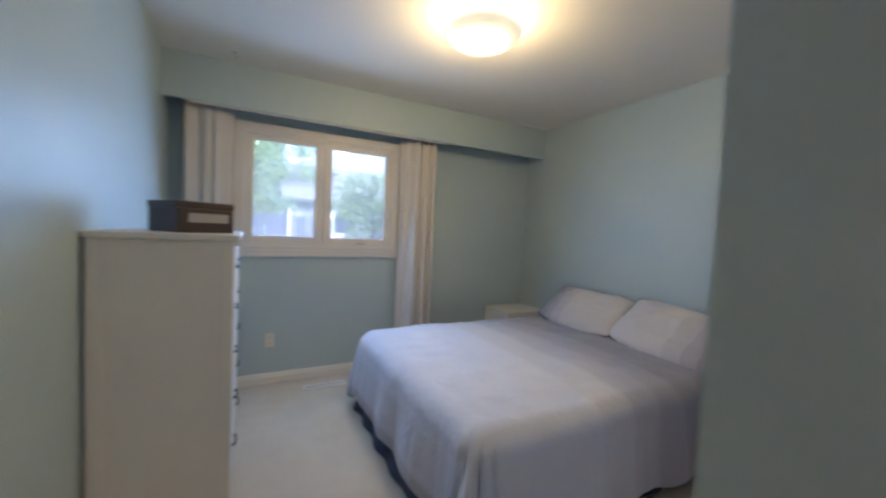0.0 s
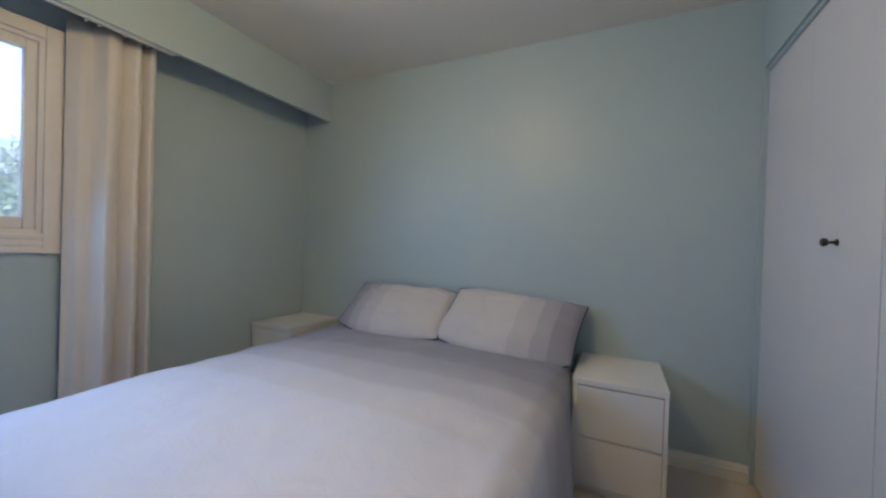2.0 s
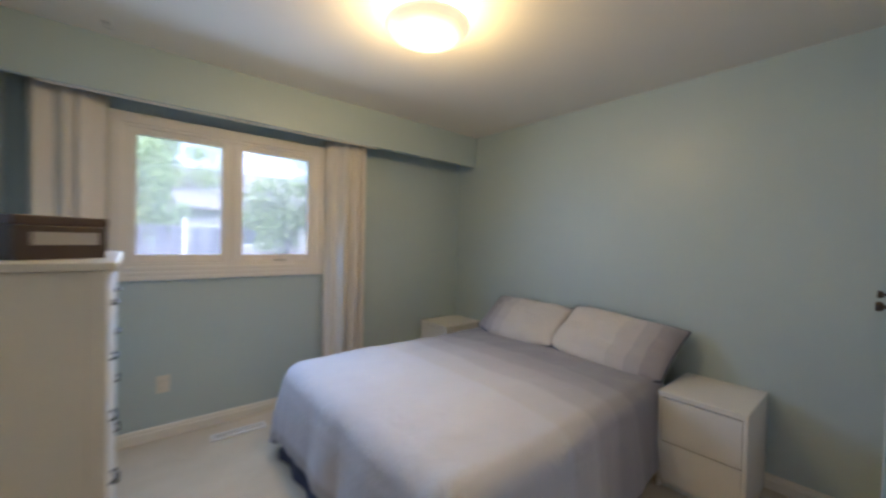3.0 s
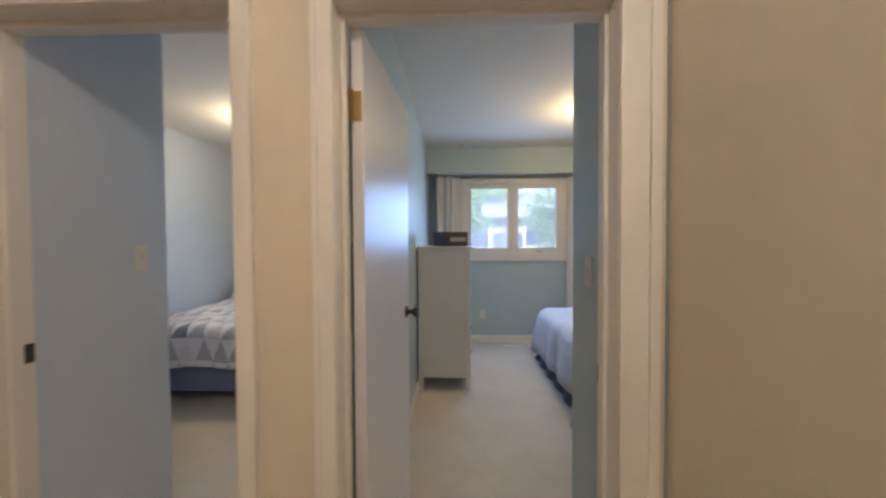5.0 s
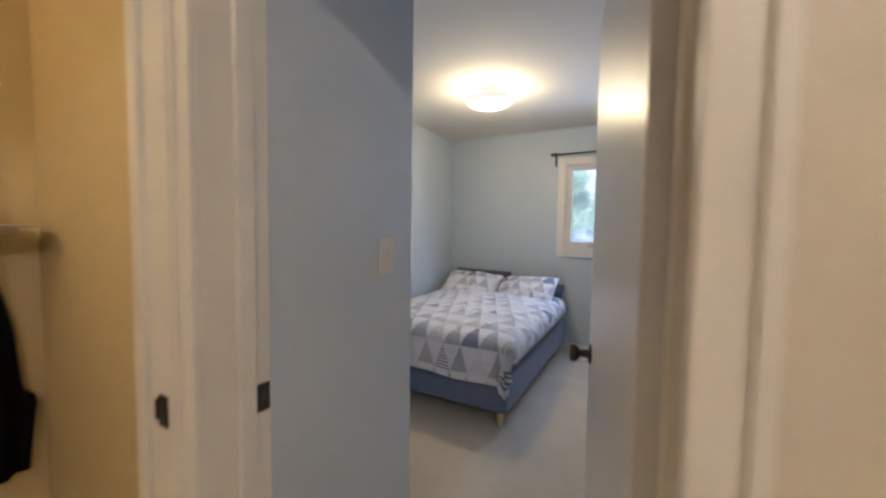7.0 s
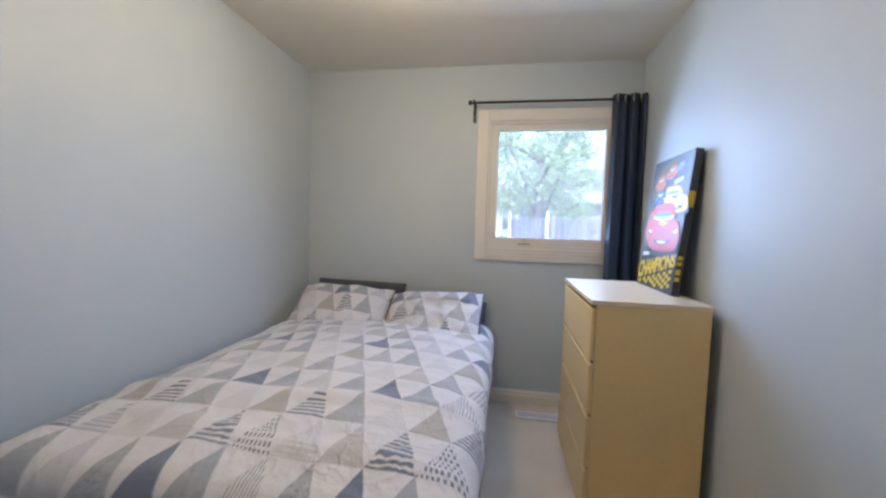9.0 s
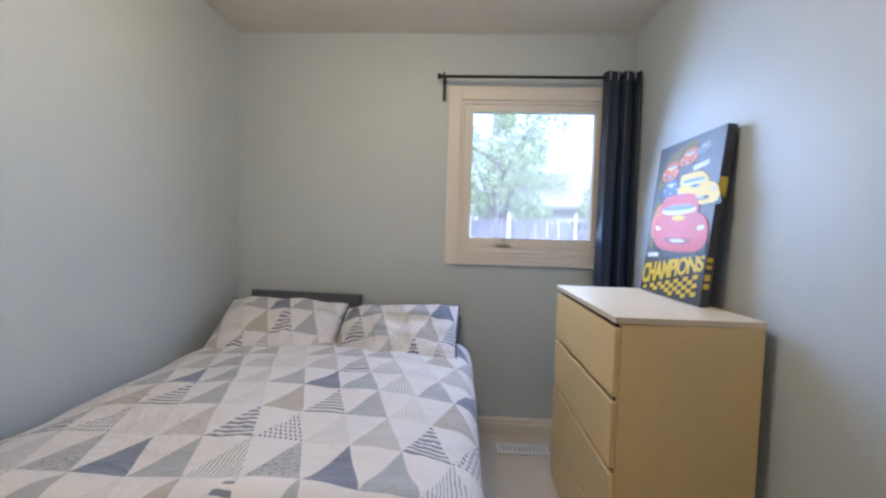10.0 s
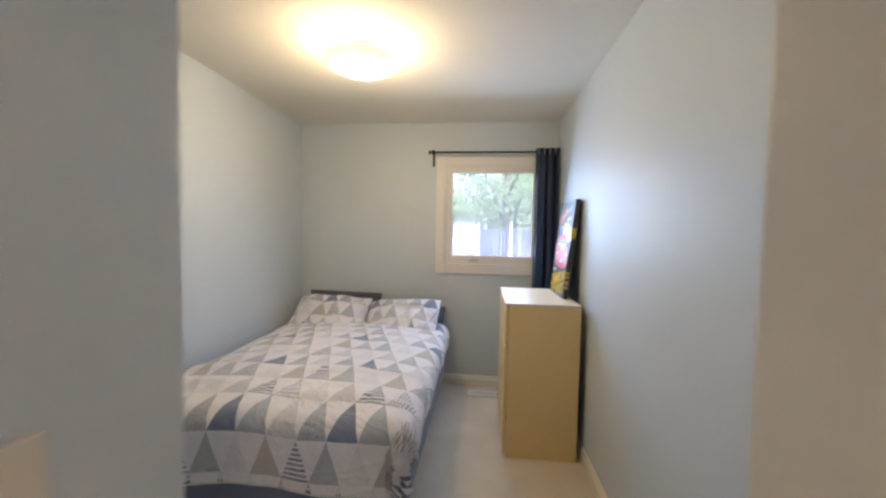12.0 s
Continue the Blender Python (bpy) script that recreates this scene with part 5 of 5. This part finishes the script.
def tree(x, y, height, crown_r, seed, leaf, label, girth=1.0):
    """A tapered trunk with limbs and a crown of many small leaves in clumps."""
    rng = random.Random(seed)
    ob = thing("tree", label, "tree", pose(x, y, GZ))
    fork = height * 0.42
    lean = Vector((rng.uniform(-0.3, 0.3), rng.uniform(-0.2, 0.2), 0))
    pts = [Vector((0, 0, 0)) + lean * (k / 6) ** 2 + Vector((0, 0, fork * 1.5 * k / 6)) for k in range(7)]
    part("trunk", tube(pts, [0.17 * girth * (1 - 0.11 * k) * height / 6 for k in range(7)], 10), BARK, ob, "", True)
    tips = []
    for k in range(9):
        a, base = rng.uniform(0, 6.28), pts[rng.randint(2, 6)]
        reach = crown_r * rng.uniform(0.5, 0.95)
        tip = Vector((math.cos(a) * reach, math.sin(a) * reach, rng.uniform(fork * 0.9, height * 0.95)))
        mid = base.lerp(tip, 0.5) + Vector((0, 0, 0.25))
        part("limb", tube([base, mid, tip], [0.06 * height / 6, 0.04 * height / 6, 0.012], 6), BARK, ob, "", True)
        tips += [tip, mid]
    verts, faces = [], []
    centres = [(t, rng.uniform(0.45, 0.85) * crown_r * 0.55) for t in tips]
    for _ in range(14):
        a, r = rng.uniform(0, 6.28), crown_r * rng.uniform(0.1, 0.9)
        centres.append((Vector((math.cos(a) * r, math.sin(a) * r, rng.uniform(fork * 0.75, height))), rng.uniform(0.25, 0.5) * crown_r * 0.6))
    centres = [(c, r) for c, r in centres if not (c.y < 0.0 and abs(c.x) < 0.16 * crown_r and c.z < height * 0.55)]
    for c, r in centres:
        for _ in range(int(300 * r / 0.6)):
            d = Vector((rng.gauss(0, 1), rng.gauss(0, 1), rng.gauss(0, 0.8))).normalized() * r * rng.uniform(0.3, 1.0) ** 0.6
            p = c + d
            u = Vector((rng.gauss(0, 1), rng.gauss(0, 1), rng.gauss(0, 1))).normalized()
            w = u.orthogonal().normalized()
            s = rng.uniform(0.05, 0.10)
            i = len(verts)
            verts += [p - u * s, p + w * s * 0.5, p + u * s, p - w * s * 0.5]
            faces.append((i, i + 1, i + 2, i + 3))
    data = bpy.data.meshes.new("crown")
    data.from_pydata(verts, [], faces)
    data.materials.append(leaf)
    crown = new("crown", data)
    crown.parent = ob
    return ob


tree(0.10, 14.2, 6.4, 2.0, 11, LEAF_PALE, "leafy garden tree with forked grey trunk", 1.7)
tree(5.0, 15.5, 3.8, 1.6, 12, LEAF, "bushy green garden tree beyond the fence")
tree(6.8, 13.5, 5.2, 2.3, 13, LEAF_PALE, "tall leafy tree near the house")
tree(-3.4, 17.5, 5.6, 2.3, 14, LEAF, "leafy tree behind the white fence")
tree(9.8, 17.0, 5.0, 2.5, 15, LEAF, "broad leafy tree at the garden's end")
tree(1.9, 22.0, 6.2, 2.6, 16, LEAF_PALE, "tall leafy tree far behind the fence")


def house(x0, x1, y0, y1, eave, ridge, wins, label):
    ob = thing("house", label, "house", pose(0, 0, 0))
    part("wall", box(x0, x1, y0, y1, GZ, eave), SIDING, ob)
    bm = bmesh.new()
    ym = (y0 + y1) / 2
    prof = [(y0 - 0.5, eave - 0.12), (ym, ridge), (y1 + 0.5, eave - 0.12), (y1 + 0.5, eave + 0.03), (ym, ridge + 0.2), (y0 - 0.5, eave + 0.03)]
    ends = [[bm.verts.new((x, y, z)) for y, z in prof] for x in (x0 - 0.4, x1 + 0.4)]
    for i in range(6):
        bm.faces.new((ends[0][i], ends[1][i], ends[1][(i + 1) % 6], ends[0][(i + 1) % 6]))
    bm.faces.new(ends[0])
    bm.faces.new(ends[1][::-1])
    part("roof", bm, ROOF, ob)
    for k in range(12):
        z = GZ + 0.3 + k * (eave - GZ - 0.3) / 12
        part("siding_board", box(x0, x1, y0 - 0.025, y0 - 0.001, z, z + (eave - GZ - 0.3) / 12 - 0.02), SIDING, ob)
    for a, b, c, d in wins:
        win = part("window", frame_bars(a, b, c, d, 0.08, y0 - 0.06, y0 - 0.026), POST_WHITE, ob)
        part("pane", box(a + 0.08, b - 0.08, y0 - 0.045, y0 - 0.03, c + 0.08, d - 0.08), DARK_PANE, win)
    return ob


house(2.2, 10.5, 20.5, 27.0, 2.6, 4.6, [(4.2, 5.4, 0.9, 2.0), (7.4, 8.8, 0.9, 2.0)], "pale sided house with grey roof")
house(-9.0, -1.2, 23.0, 30.0, 2.7, 4.8, [(-3.6, -2.4, 0.9, 2.0), (-7.0, -5.8, 0.9, 2.0)], "white bungalow behind the fence")

fence = thing("fence", "weathered white board garden fence", "fence", pose(0, 0, 0))
for k in range(9):
    part("post", box(-8.05 + k * 2.4, -7.95 + k * 2.4, 18.55, 18.65, GZ, 1.05, 0.01), FENCE, fence)
for z in (-0.2, 0.65):
    part("rail", box(-8.0, 11.2, 18.52, 18.56, z, z + 0.09), FENCE, fence)
board = mesh_of("board", box(-0.065, 0.065, -0.011, 0.011, GZ + 0.05, 0.95, 0.004), FENCE)
for k in range(120):
    b = new("board", board)
    b.parent = fence
    b.matrix_basis = pose(-7.95 + k * 0.16, 18.50, 0.03 * random.uniform(-1, 1))

tramp = thing("trampoline", "round trampoline with white posts and netting", "trampoline", pose(0.85, 11.4, GZ))
part("mat", lathe([(0, 0.78), (1.55, 0.78), (1.75, 0.80), (1.75, 0.76), (0, 0.76)], 32), NET, tramp)
for k in range(8):
    a = 2 * math.pi * (k + 0.3) / 8
    part("pole", tube([(1.78 * math.cos(a), 1.78 * math.sin(a), 0), (1.78 * math.cos(a), 1.78 * math.sin(a), 2.25)], 0.026, 8), POST_WHITE, tramp)
bm = bmesh.new()
for k in range(96):
    a = 2 * math.pi * k / 96
    add_box(bm, 1.74, 1.748, -0.036, 0.036, 0.85, 2.1, m=pose(0, 0, 0, 0, 0, math.degrees(a)))
tagged(part("net", bm, NET, tramp), kind="stuff")
